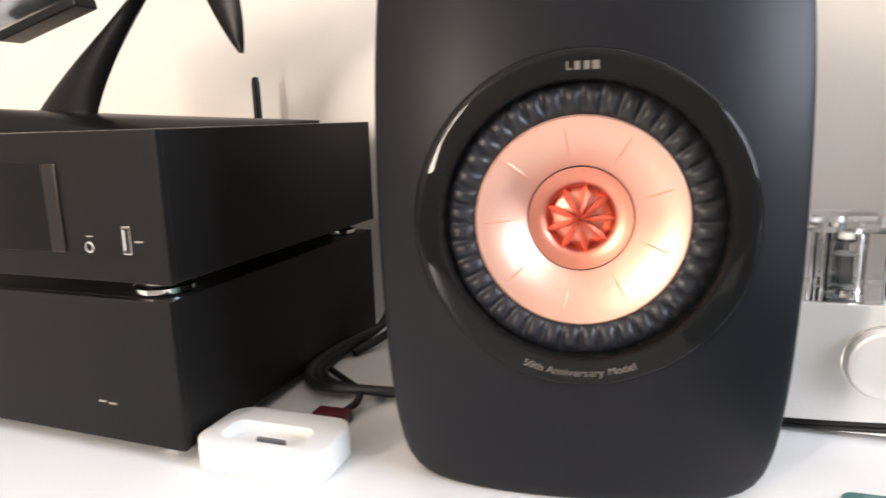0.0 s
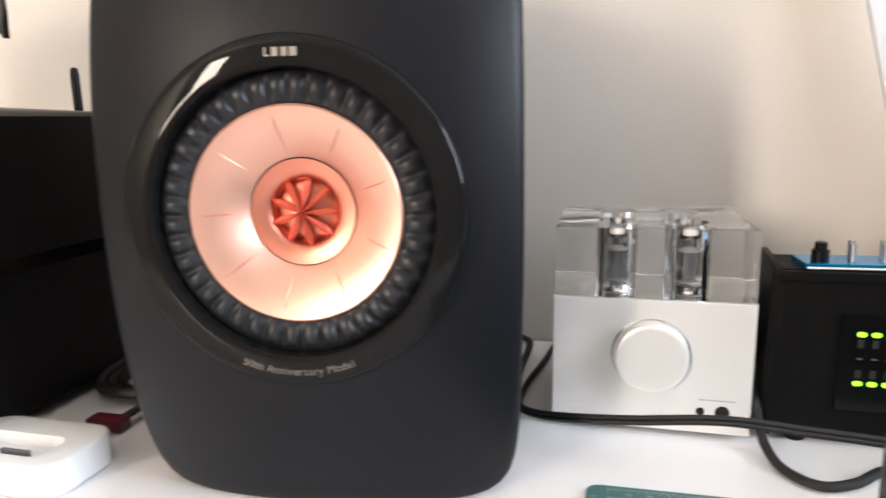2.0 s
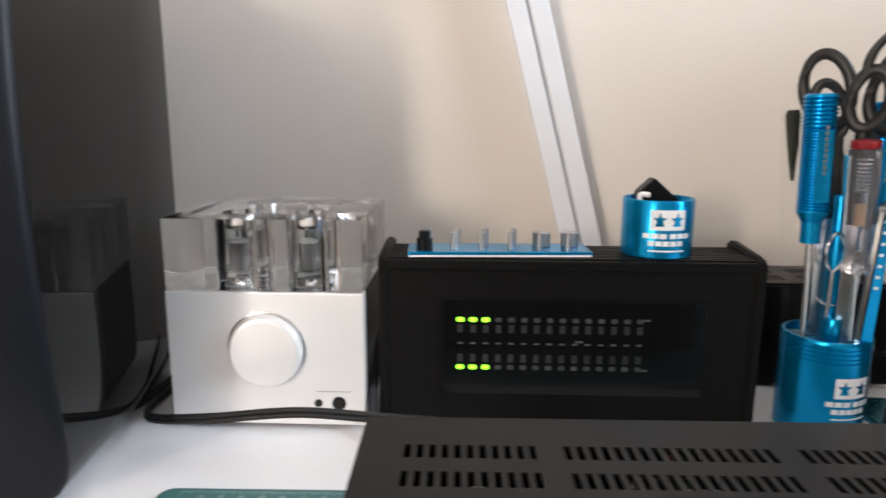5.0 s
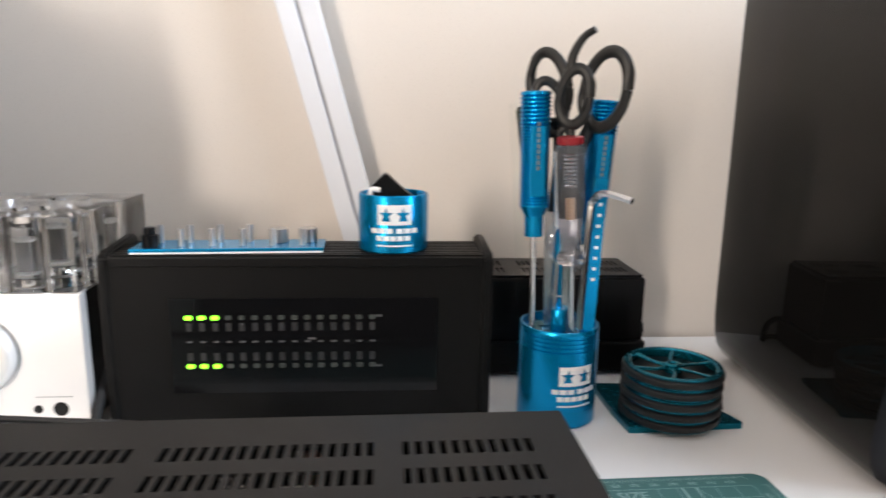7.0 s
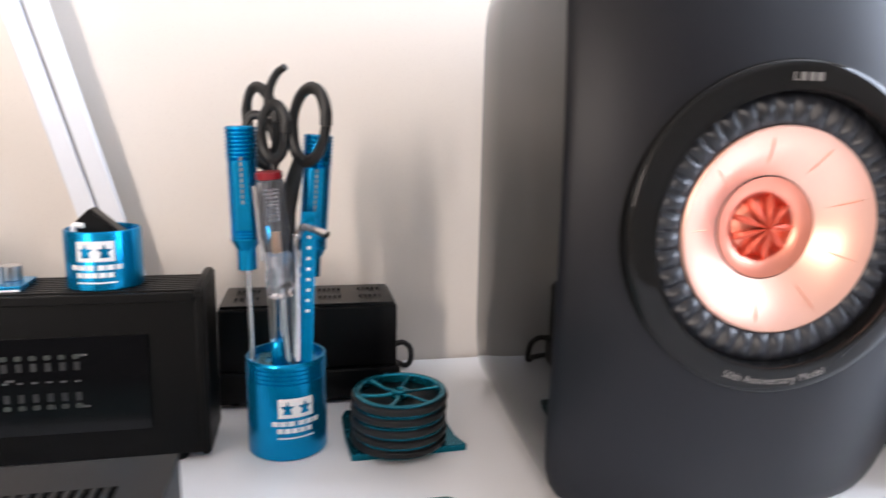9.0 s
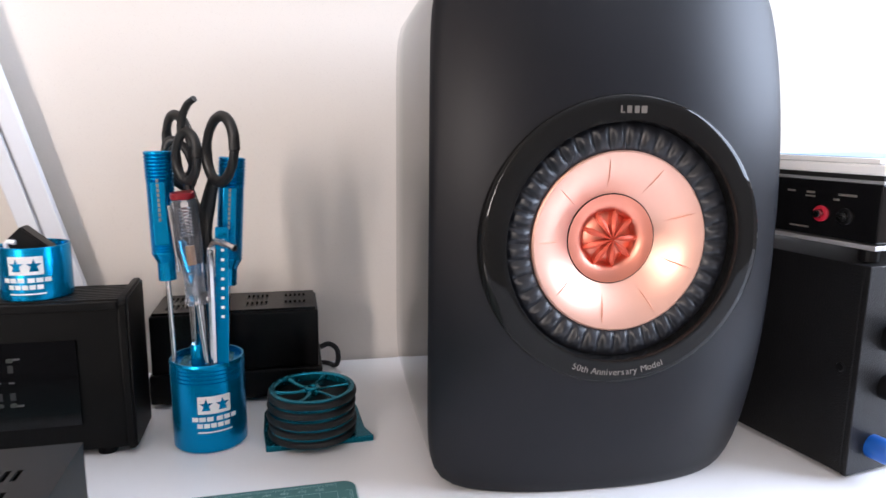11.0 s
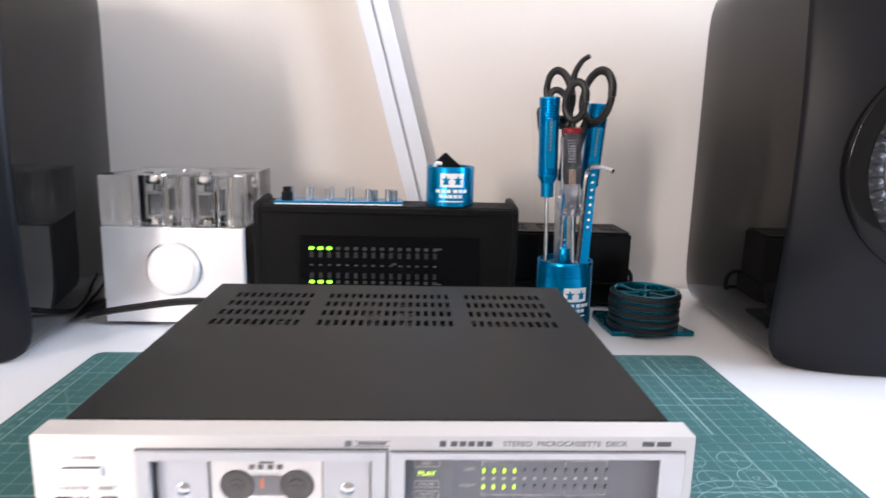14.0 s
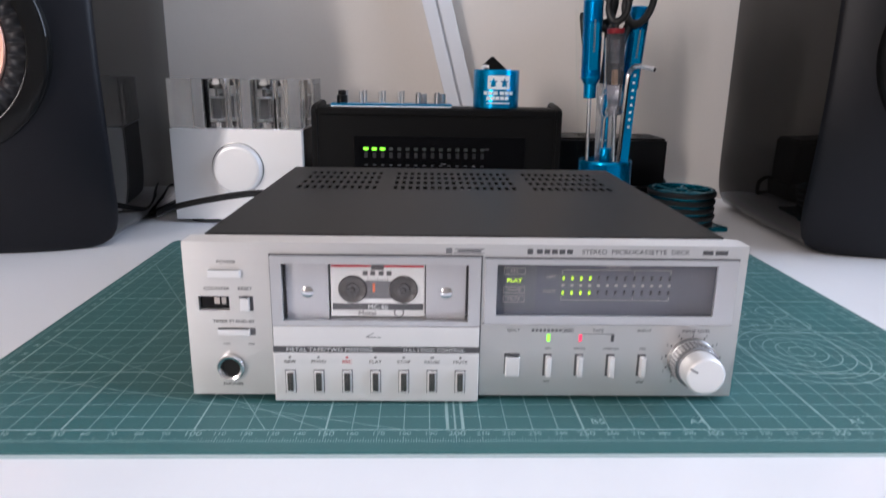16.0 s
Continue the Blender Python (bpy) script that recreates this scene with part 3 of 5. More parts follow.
part("head_notch", bars([(0.0764, 0.0556, 0.0052, 0.0022)], 0.0037), DARKINK, cas)
part("tape_mark", bars([(0.0748, 0.0470, 0.0009, 0.0036)], 0.0037), mat("orange_mark", (0.7, 0.16, 0.06), 0.5), cas)
part("scale", bars([(0.0724 + 0.0010 * i, 0.0502, 0.00025, 0.0013 if i % 4 else 0.0019) for i in range(9)], 0.0038), DARKINK, cas)
for x in (0.0662, 0.0868):
    part("reel", lathe([(0.0059, 0.0036), (0.0055, 0.0029), (0.0050, 0.0030), (0.0044, 0.0034), (0.0028, 0.0034), (0.0026, 0.0028), (0.0012, 0.0028), (0.0008, 0.0022), (0, 0.0022)], 40, "y", (x, 0, 0.0463)), REELDARK, cas, "dark grey tape reel", smooth=True)
    for k in range(6):
        part("tooth", moved(box(0.0013, 0.0026, 0.0024, 0.0031, -0.00035, 0.00035), Matrix.Translation((x, 0, 0.0463)) @ Matrix.Rotation(k * math.pi / 3, 4, "Y")), DARKINK, cas)
for dx in (-0.0050, -0.0020, 0.0014, 0.0046):
    part("brand_bar", bars([(0.0764 + dx, 0.0531, 0.0020, 0.0019)], 0.0039), DARKINK, cas)
part("lettering", front_text("MC-60", 0.0027, 0.0764, 0.0037, 0.0386, wide=1.1), WHITEINK, cas)
part("lettering", front_text("Metal", 0.0028, 0.0720, 0.0038, 0.0359, wide=1.2), DARKINK, cas)
part("handwritten_mark", lathe([(0.0016, 0), (0.0019, -0.0001), (0.0021, 0)], 24, "y", (0.0850, 0.0038, 0.0363)), DARKINK, cas)
cas.location.z = 0.0014
part("door_window", box(0.0386, 0.1132, -0.0008, 0.0002, 0.0358, 0.0600), LENS, door, "clear plastic window").visible_shadow = False
lower = part("door_panel", box(0.0345, 0.1178, -0.0024, 0.0, 0.0250, 0.0337, 0.0004), PEARL, fascia)
bm = sweep([(0.0720, -0.0025, 0.0295), (0.0745, -0.0025, 0.0308), (0.0752, -0.0025, 0.0310)], 0.00015, 6, 6)
join(bm, sweep([(0.0720, -0.0025, 0.0293), (0.0780, -0.0025, 0.0292)], 0.00015, 6, 4))
part("eject_mark", bm, GREYINK, fascia)
part("text_band", box(0.0342, 0.1180, -0.0026, 0.0, 0.0226, 0.0249, 0.0002), DARKINK, fascia, "black band with silver words")
part("lettering", front_text("METAL TAPE/TWO MOTORS", 0.0022, 0.0570, -0.00275, 0.02375, wide=1.25), WHITEINK, fascia)
part("lettering", front_text("FULL LOGIC CONTROL", 0.0019, 0.0995, -0.00275, 0.02375, wide=1.25), WHITEINK, fascia)
keys = part("key_panel", box(0.0342, 0.1180, -0.0030, 0.0, 0.0010, 0.0225, 0.0006), PEARL, fascia, "pale silver key panel")
for i, (word, sym) in enumerate((("REW", "\u00bb"), ("FFWD", "\u00ab"), ("REC", "\u2022"), ("PLAY", "<"), ("STOP", "sq"), ("PAUSE", "II"), ("MUTE", "o"))):
    x = 0.0410 + 0.01155 * i
    ink = REDINK if word == "REC" else DARKINK
    part("lettering", front_text(word, 0.0019, x, -0.0031, 0.0187, wide=1.2), ink, fascia)
    part("key_symbol", bars([(x - 0.0004, 0.0207, 0.0005, 0.0008), (x + 0.0004, 0.0207, 0.0005, 0.0008)] if sym == "II" else [(x, 0.0207, 0.0009, 0.0008)], -0.0031), ink, fascia)
    part("key_recess", box(x - 0.0022, x + 0.0022, -0.00315, -0.0029, 0.0050, 0.0152), DARKINK, fascia)
    part("key_frame", box(x - 0.0019, x + 0.0019, -0.0038, -0.0032, 0.0053, 0.0149, 0.0003), PEARL, fascia, "silver key frame")
    part("key", box(x - 0.0012, x + 0.0012, -0.0046, -0.0039, 0.0062, 0.0142, 0.0003), KEYFACE, fascia)
for x0, x1, z0, z1 in ((0.0338, 0.1185, 0.0628, 0.0634), (0.0338, 0.0344, 0.0005, 0.0634), (0.1179, 0.1185, 0.0005, 0.0634), (0.1192, 0.2218, 0.0623, 0.0627), (0.2213, 0.2218, 0.0345, 0.0627), (0.1192, 0.2218, 0.0344, 0.0349)):
    part("gap_line", box(x0, x1, -0.0002, 0.0, max(z0, 0.0026), z1), DARKINK, fascia)
# meter
part("meter_frame", moved(holed(0.1198, 0.2212, 0.0350, 0.0622, 0, 0.0014, [(0.1243, 0.2128, 0.0385, 0.0600)]), FRONT), FRAMESILVER, fascia, "clear-edged meter frame")
face = part("meter_face", box(0.1217, 0.2163, 0.0045, 0.0055, 0.0367, 0.0608), METERFACE, deck, "smoked grey peak level meter face")
part("mode_panel", bars([(0.1330, 0.0490, 0.0160, 0.0200)], 0.0044), mat("meter_mode_panel", (0.11, 0.115, 0.13), 0.3), deck)
for i, w in enumerate(("REC", "PLAY", "PAUSE", "MUTE")):
    z = 0.0558 - 0.0040 * i
    lit = w == "PLAY"
    part("lettering", front_text(w, 0.0024 if lit else 0.0017, 0.1320, 0.0041, z, wide=1.15), YELLOWLED if lit else MATS["silver_ink"], deck)
    if not lit:
        part("mode_frame", bars([(0.1320, z + 0.0013, 0.0086, 0.0002), (0.1320, z - 0.0013, 0.0086, 0.0002), (0.1277, z, 0.0002, 0.0026), (0.1363, z, 0.0002, 0.0026)], 0.0042), SILVERINK, deck)
for i in range(13):
    x = 0.1520 + 0.00365 * i
    for z, litn in ((0.0530, 4), (0.0468, 4)):
        part("meter_led", box(x - 0.00033, x + 0.00033, 0.0036, 0.0044, z - 0.0007, z + 0.0007), YELLOWLED if i < litn else DIMLED, deck)
part("meter_marks", bars([(0.1520 + 0.00365 * i, 0.0499, 0.0012, 0.0010) for i in range(13)]
                         + [(0.1660, 0.0565, 0.0290, 0.0002), (0.1885, 0.0565, 0.0150, 0.0002), (0.1515, 0.0556, 0.0002, 0.0018), (0.1810, 0.0556, 0.0002, 0.0018), (0.1960, 0.0556, 0.0002, 0.0018),
                            (0.1660, 0.0436, 0.0290, 0.0002), (0.1885, 0.0436, 0.0150, 0.0002), (0.1515, 0.0443, 0.0002, 0.0016), (0.1810, 0.0443, 0.0002, 0.0016), (0.1960, 0.0443, 0.0002, 0.0016)], 0.0043), SILVERINK, deck)
for w, x, z in (("LEFT", 0.1470, 0.0535), ("RIGHT", 0.1465, 0.0473), ("PEAK LEVEL", 0.1740, 0.0580)):
    part("lettering", front_text(w, 0.0017, x, 0.0041, z, wide=1.1), SILVERINK, deck)
part("meter_glass", box(0.1217, 0.2163, 0.0010, 0.0018, 0.0367, 0.0608), LENS, deck, "clear meter cover").visible_shadow = False
# words along the top
dtext("STEREO  MICROCASSETTE  DECK", 0.0026, 0.1795, 0.0652, wide=1.12)
for b in [(0.1410 + 0.0030 * i, 0.0652, 0.0023, 0.0019) for i in range(5)] + [(0.1372, 0.0652, 0.0022, 0.0022), (0.2085, 0.0652, 0.0042, 0.0018), (0.2140, 0.0652, 0.0050, 0.0018)]:
    part("brand_bar", bars([b], Y0), DARKINK, fascia)
part("noise_badge", bars([(0.1050, 0.0652, 0.0024, 0.0022), (0.1130, 0.0660, 0.0120, 0.0003), (0.1130, 0.0643, 0.0120, 0.0003), (0.1130, 0.0652, 0.0095, 0.0009)], Y0), GREYINK, fascia)
# left column
for w, x, z in (("POWER", 0.0170, 0.0598), ("COUNTER", 0.0125, 0.0487), ("RESET", 0.0238, 0.0487), ("TIMER STAND-BY", 0.0185, 0.0348), ("PHONES", 0.0166, 0.0072)):
    dtext(w, 0.0019, x, z, DARKINK)
part("power_button", box(0.0098, 0.0226, -0.0022, 0, 0.0538, 0.0568, 0.0004), PEARL, fascia)
part("counter", box(0.0052, 0.0170, 0.0020, 0.0030, 0.0397, 0.0453), GLOSSBLACK, deck, "black tape counter window")
part("counter_digits", bars([(0.0118, 0.0430, 0.0022, 0.0028), (0.0145, 0.0430, 0.0018, 0.0028)], 0.0019), SILVERINK, deck)
part("reset_recess", bars([(0.0240, 0.0425, 0.0055, 0.0062)], Y0), DARKINK, fascia)
part("reset_button", box(0.0218, 0.0255, -0.0022, -0.0002, 0.0398, 0.0452, 0.0004), PEARL, fascia)
part("timer_recess", bars([(0.0195, 0.0305, 0.0150, 0.0030)], Y0), GREYINK, fascia)
part("timer_slider", box(0.0122, 0.0250, -0.0020, -0.0002, 0.0291, 0.0318, 0.0004), PEARL, fascia)
dtext("OFF", 0.0014, 0.0150, 0.0250, GREYINK)
dtext("ON", 0.0014, 0.0250, 0.0250, GREYINK)
part("headphone_socket", lathe([(0.0056, 0.0), (0.0056, -0.0020), (0.0050, -0.0026), (0.0040, -0.0022), (0.0034, -0.0010), (0.0033, 0.004)], 40, "y", (0.0164, 0, 0.0152)), STEEL, fascia, "chrome headphone socket", smooth=True)
part("socket_hole", rod(0.0035, 0.0006, 24, "y", (0.0164, -0.0010, 0.0152)), CAVITY, fascia)
# right controls
for w, x, z in (("EJECT", 0.1320, 0.0318), ("TAPE", 0.1668, 0.0318), ("INPUT", 0.1860, 0.0318), ("INPUT LEVEL", 0.2075, 0.0318), ("ON", 0.1465, 0.0238), ("OFF", 0.1465, 0.0088),
                ("METAL", 0.1597, 0.0238), ("NORMAL", 0.1728, 0.0238), ("MIC", 0.1860, 0.0238), ("LINE", 0.1860, 0.0088)):
    dtext(w, 0.0018 if z > 0.03 else 0.0014, x, z)
part("noise_reduction_bar", bars([(0.1400 + 0.0016 * k, 0.0318, 0.0011, 0.0013) for k in range(8)] + [(0.1545, 0.0326, 0.0046, 0.0002), (0.1545, 0.0310, 0.0046, 0.0002), (0.1523, 0.0318, 0.0002, 0.0018), (0.1567, 0.0318, 0.0002, 0.0018), (0.1545, 0.0318, 0.0034, 0.0008)], Y0), GREYINK, fascia)
part("tape_bracket", bars([(0.1668, 0.0303, 0.0135, 0.0002), (0.1601, 0.0299, 0.0002, 0.0008), (0.1735, 0.0299, 0.0002, 0.0008)], Y0), DARKINK, fascia)
for x, m in ((0.1465, GREENLED), (0.1597, REDLED), (0.1730, DARKINK)):
    part("indicator", box(x - 0.0006, x + 0.0006, -0.0003, 0.0, 0.0270, 0.0300), m, fascia)
part("eject_recess", bars([(0.1318, 0.0170, 0.0064, 0.0092)], Y0), DARKINK, fascia)
part("eject_button", box(0.1290, 0.1348, -0.0026, -0.0002, 0.0120, 0.0206, 0.0005), PEARL, fascia)
for i in range(4):
    x = 0.1465 + 0.0131 * i
    part("switch_recess", bars([(x, 0.0165, 0.0034, 0.0098)], Y0), DARKINK, fascia)
    part("switch_lever", box(x - 0.0009, x + 0.0013, -0.0034, -0.0002, 0.0122, 0.0208, 0.0004), BRUSHED, fascia)
kn = (0.2065, 0, 0.0190)
part("level_dial", bars([(kn[0] + 0.0106 * math.sin(radians(a)), kn[2] + 0.0106 * math.cos(radians(a)), 0.0005, 0.0009) for a in range(-135, 136, 27)], Y0), DARKINK, fascia)
for k in range(10):
    a = radians(-143 + 28.5 * k)
    part("lettering", front_text(str(k), 0.0017, kn[0] + 0.0122 * math.sin(a), -0.0001, kn[2] + 0.0122 * math.cos(a)), GREYINK, fascia)
skirt = part("knob_skirt", lathe([(0.0098, 0.0), (0.0098, -0.0022), (0.0093, -0.0026), (0.0092, -0.0078), (0.0086, -0.0086), (0.0070, -0.0088)], 64, "y", kn), mat("dark_brushed_skirt", (0.30, 0.30, 0.305), 0.30, metal=0.9), fascia, "dark silver knob skirt", smooth=True)
for k in range(36):
    part("skirt_rib", moved(box(0.0091, 0.0096, -0.0076, -0.0028, -0.0003, 0.0003), Matrix.Translation(kn) @ Matrix.Rotation(k * math.pi / 18, 4, "Y")), FRAMESILVER, skirt)
part("level_knob", lathe([(0.0079, -0.0086), (0.0079, -0.0156), (0.0075, -0.0163), (0.0070, -0.0166), (0, -0.0166)], 64, "y", kn), BRUSHED, fascia, "satin silver level knob", smooth=True)
part("knob_pointer", moved(box(-0.0003, 0.0003, -0.0168, -0.0165, 0.0040, 0.0076), Matrix.Translation(kn) @ Matrix.Rotation(radians(-62), 4, "Y")), GREYINK, fascia, "fine grey pointer line")

# ---- valve headphone amplifier ----
amp = thing("headphone_amplifier", (-0.0355, 0.358, 0), "silver valve headphone amplifier with a clear acrylic top, on a desk", "headphone amplifier")
AW = 0.1145
front = part("front_plate", box(0, AW, 0, 0.008, 0.004, 0.084, 0.0006), BRUSHED, amp, "brushed silver front plate")
part("case", box(0.002, AW - 0.002, 0.0085, 0.105, 0.006, 0.083, 0.001), SATINBLACK, amp, "black metal case")
for fx in (0.014, AW - 0.014):
    for fy in (0.016, 0.09):
        part("foot", rod(0.006, 0.0055, 20, "z", (fx, fy, 0)), BLACKPLASTIC, amp)
# Reflector plate added over the black case to brighten the acrylic from below.
part("top_plate", box(0.001, AW - 0.001, 0.0086, 0.1055, 0.0831, 0.0844, 0.0003), BRUSHED, amp, "silver plate added under the acrylic to brighten it")
kc = (0.0575, 0, 0.0500)
part("volume_recess", lathe([(0.0228, -0.0003), (0.0222, -0.0005), (0.0216, -0.0001)], 80, "y", kc), STEEL, front, smooth=True)
part("volume_knob", lathe([(0.0212, -0.0002), (0.0210, -0.0050), (0.0203, -0.0068), (0.0190, -0.0074), (0, -0.0074)], 80, "y", kc), BRUSHED, front, "large brushed silver volume knob", smooth=True)
for jx, r in ((0.0990, 0.0036), (0.0868, 0.0021)):
    part("socket", lathe([(r * 1.15, 0.0), (r * 1.12, -0.0004), (r, -0.0004), (r * 0.95, 0.006)], 32, "y", (jx, 0, 0.0175)), BLACKPLASTIC, front, "small black socket", smooth=True)
    part("socket_hole", rod(r, 0.0003, 24, "y", (jx, -0.0003, 0.0175)), CAVITY, front)
part("mark_line", bars([(0.0960, 0.0248, 0.0200, 0.0003)], 0.0), GREYINK, front)
part("model_mark", bars([(0.0150, 0.0175, 0.0100, 0.0012)], 0.0), PEARL, front)


def cut(block, cutters):
    """The block with round bores cut through it."""
    a = new("block", bpy.data.meshes.new("block"))
    block.to_mesh(a.data)
    block.free()
    olds = [a]
    for c in cutters:
        o = new("bore", bpy.data.meshes.new("bore"))
        c.to_mesh(o.data)
        c.free()
        md = a.modifiers.new("bore", "BOOLEAN")
        md.operation, md.object, md.solver = "DIFFERENCE", o, "EXACT"
        olds.append(o)
    bpy.context.view_layer.update()
    me = bpy.data.meshes.new_from_object(a.evaluated_get(bpy.context.evaluated_depsgraph_get()))
    bm = bmesh.new()
    bm.from_mesh(me)
    for o in olds:
        d = o.data
        bpy.data.objects.remove(o)
        bpy.data.meshes.remove(d)
    bpy.data.meshes.remove(me)
    return bm


VALVES = [(0.037, 0.030), (0.078, 0.030), (0.037, 0.078), (0.078, 0.078)]
block = box(0.0005, AW - 0.0005, 0.0005, 0.106, 0.0846, 0.1262, 0.0008)
part("acrylic_block", cut(block, [rod(0.0118, 0.060, 48, "z", (x, y, 0.0700)) for x, y in VALVES]), ACRYLIC, amp, "clear acrylic top block with four bores", smooth=True)
for x, y in VALVES:
    v = part("valve", lathe([(0.0098, 0.0848), (0.0100, 0.0880), (0.0098, 0.1140), (0.0088, 0.1190), (0.0050, 0.1225), (0.0016, 0.1240), (0, 0.1244)], 32, "z", (x, y, 0)), BULB, amp, "small clear glass valve", smooth=True)
    v.visible_shadow = False
    part("valve_base", rod(0.0095, 0.0050, 24, "z", (x, y, 0.0847)), CHROME, v)
    part("valve_anode", box(x - 0.0042, x + 0.0042, y - 0.0026, y + 0.0026, 0.0925, 0.1085, 0.0006), GREYINK, v, "dark grey anode plates")
    part("valve_mica", rod(0.0078, 0.0008, 20, "z", (x, y, 0.1090)), LABELWHITE, v)
    part("valve_mica", rod(0.0078, 0.0008, 20, "z", (x, y, 0.0912)), LABELWHITE, v)
    part("valve_getter", lathe([(0.0070, 0.1165), (0.0084, 0.1190), (0.0048, 0.1222), (0.0014, 0.1236)], 24, "z", (x, y, 0)), CHROME, v, "silvery getter flash", smooth=True)
    part("valve_rod", rod(0.0007, 0.020, 8, "z", (x - 0.0055, y, 0.0905)), STEEL, v)
    part("valve_rod", rod(0.0007, 0.020, 8, "z", (x + 0.0055, y, 0.0905)), STEEL, v)

# ---- black level meter unit ----
unit = thing("level_meter_unit", (0.0865, 0.364, 0), "black amplifier unit with two rows of green level lights", "audio unit")
UW, UD, UT = 0.2195, 0.046, 0.1035
part("body", box(0.006, UW - 0.006, 0.0012, UD, 0.005, UT - 0.002, 0.0008), SATINBLACK, unit)
for i in range(9):
    part("top_fin", box(0.006, UW - 0.006, 0.003 + 0.0047 * i, 0.0058 + 0.0047 * i, UT - 0.002, UT + 0.0006, 0.0004), SATINBLACK, unit)
part("top_rail", box(0.006, UW - 0.006, -0.0006, 0.0020, UT - 0.006, UT - 0.0003, 0.0008), SATINBLACK, unit)
for x0 in (0.0, UW - 0.0062):
    prof = [(-0.0006, 0.004), (UD + 0.001, 0.004), (UD + 0.001, 0.1075), (UD - 0.003, 0.1085), (0.004, 0.1055), (-0.0006, 0.1020)]
    bm = bmesh.new()
    f = [bm.verts.new((x0, y, z)) for y, z in prof]
    g = [bm.verts.new((x0 + 0.0062, y, z)) for y, z in prof]
    bm.faces.new(f)
    bm.faces.new(g[::-1])
    for k in range(6):
        bm.faces.new((f[k], f[(k + 1) % 6], g[(k + 1) % 6], g[k]))
    bmesh.ops.bevel(bm, geom=bm.edges[:], offset=0.0014, segments=3, affect="EDGES")
    part("end_cheek", bm, SATINBLACK, unit, smooth=True)
for fx in (0.02, UW - 0.02):
    for fy in (0.009, UD - 0.008):
        part("foot", rod(0.006, 0.0048, 18, "z", (fx, fy, 0)), BLACKPLASTIC, unit)
part("meter_window", box(0.0370, 0.1880, -0.0002, 0.0012, 0.0230, 0.0795, 0.0002), GLOSSBLACK, unit, "glossy smoked black window")
for i in range(15):
    x = 0.0475 + 0.00735 * i
    for z, n in ((0.0683, 3), (0.0395, 3)):
        part("level_light", moved(slab(rounded(0.0046, 0.0026, 0.0012, 4) if i < n else rounded(0.0036, 0.0026, 0.0009, 3), 0.0, 0.0006), Matrix.Translation((x, -0.0001, z)) @ FRONT), GREENLED if i < n else DIMLED, unit)
    for z in (0.0628, 0.0450):
        part("scale_mark", bars([(x, z, 0.0030, 0.0048)], -0.0002), mat("scale_print", (0.024, 0.024, 0.025), 0.4), unit)
    part("scale_number", bars([(x, 0.0540, 0.0030, 0.0010)], -0.0002), mat("scale_number_print", (0.075, 0.075, 0.078), 0.5), unit)
for b in ((0.154, 0.0690, 0.0040, 0.0012), (0.154, 0.0388, 0.0040, 0.0012), (0.1160, 0.0556, 0.0045, 0.0012)):
    part("scale_number", bars([b], -0.0002), MATS["scale_number_print"], unit)

# ---- blue switch board on the unit ----
board = thing("switch_board", (0.1035, 0.366, UT + 0.0006), "blue anodised bit stand with silver posts on a black unit", "bit stand", turn=3)
part("plate", box(0, 0.106, 0, 0.027, 0, 0.0030, 0.0005), BLUE, board)
# The bright line reflected along the plate's front edge, painted as a white strip.
part("bright_edge", box(0.0006, 0.1054, -0.0004, 0.0002, 0.0002, 0.0012), WHITEPL, board, "white strip painted for the bright reflection along the front edge")
for i in range(6):
    for r, (yy, hh) in enumerate(((0.0085, 0.0100), (0.0190, 0.0105))):
        x = 0.0095 + 0.0168 * i + 0.0028 * r
        if r == 0 and i == 0:
            part("black_socket", lathe([(0.0047, 0.003), (0.0047, 0.0095), (0.0034, 0.0100), (0.0034, 0.0135), (0.0028, 0.0140), (0, 0.0140)], 28, "z", (x, yy, 0)), BLACKPLASTIC, board, "black knurled socket", smooth=True)
        elif r == 1 and i > 3:
            part("wide_post", rod(0.0052, 0.0085, 28, "z", (x, yy, 0.003)), SATINSTEEL, board, "wide silver socket", smooth=True)
        else:
            part("post", rod(0.0017, hh, 16, "z", (x, yy, 0.003)), SATINSTEEL, board, "bright silver post", smooth=True)


def star(cx, cy, r, z):
    pts = [((r if k % 2 == 0 else r * 0.4) * math.sin(math.pi * k / 5), (r if k % 2 == 0 else r * 0.4) * math.cos(math.pi * k / 5)) for k in range(10)]
    return [(cx + x, cy + y) for x, y in pts]


def wrap(items, radius, centre):
    """Flat print (x, z, w, h) bent round an upright cylinder, facing the front."""
    bm = bmesh.new()
    for x, z, w, h in items:
        n = max(2, int(w / 0.002))
        a = [(x - w / 2 + w * k / n) / radius + centre for k in range(n + 1)]
        vs = [[bm.verts.new((radius * math.sin(q), -radius * math.cos(q), zz)) for zz in (z - h / 2, z + h / 2)] for q in a]
        for p, q in zip(vs, vs[1:]):
            bm.faces.new((p[0], q[0], q[1], p[1]))
    return bm


def wrap_poly(pts, radius, centre):
    bm = bmesh.new()
    bm.faces.new([bm.verts.new((radius * math.sin(x / radius + centre), -radius * math.cos(x / radius + centre), z)) for x, z in pts])
    bmesh.ops.triangulate(bm, faces=bm.faces[:])
    return bm


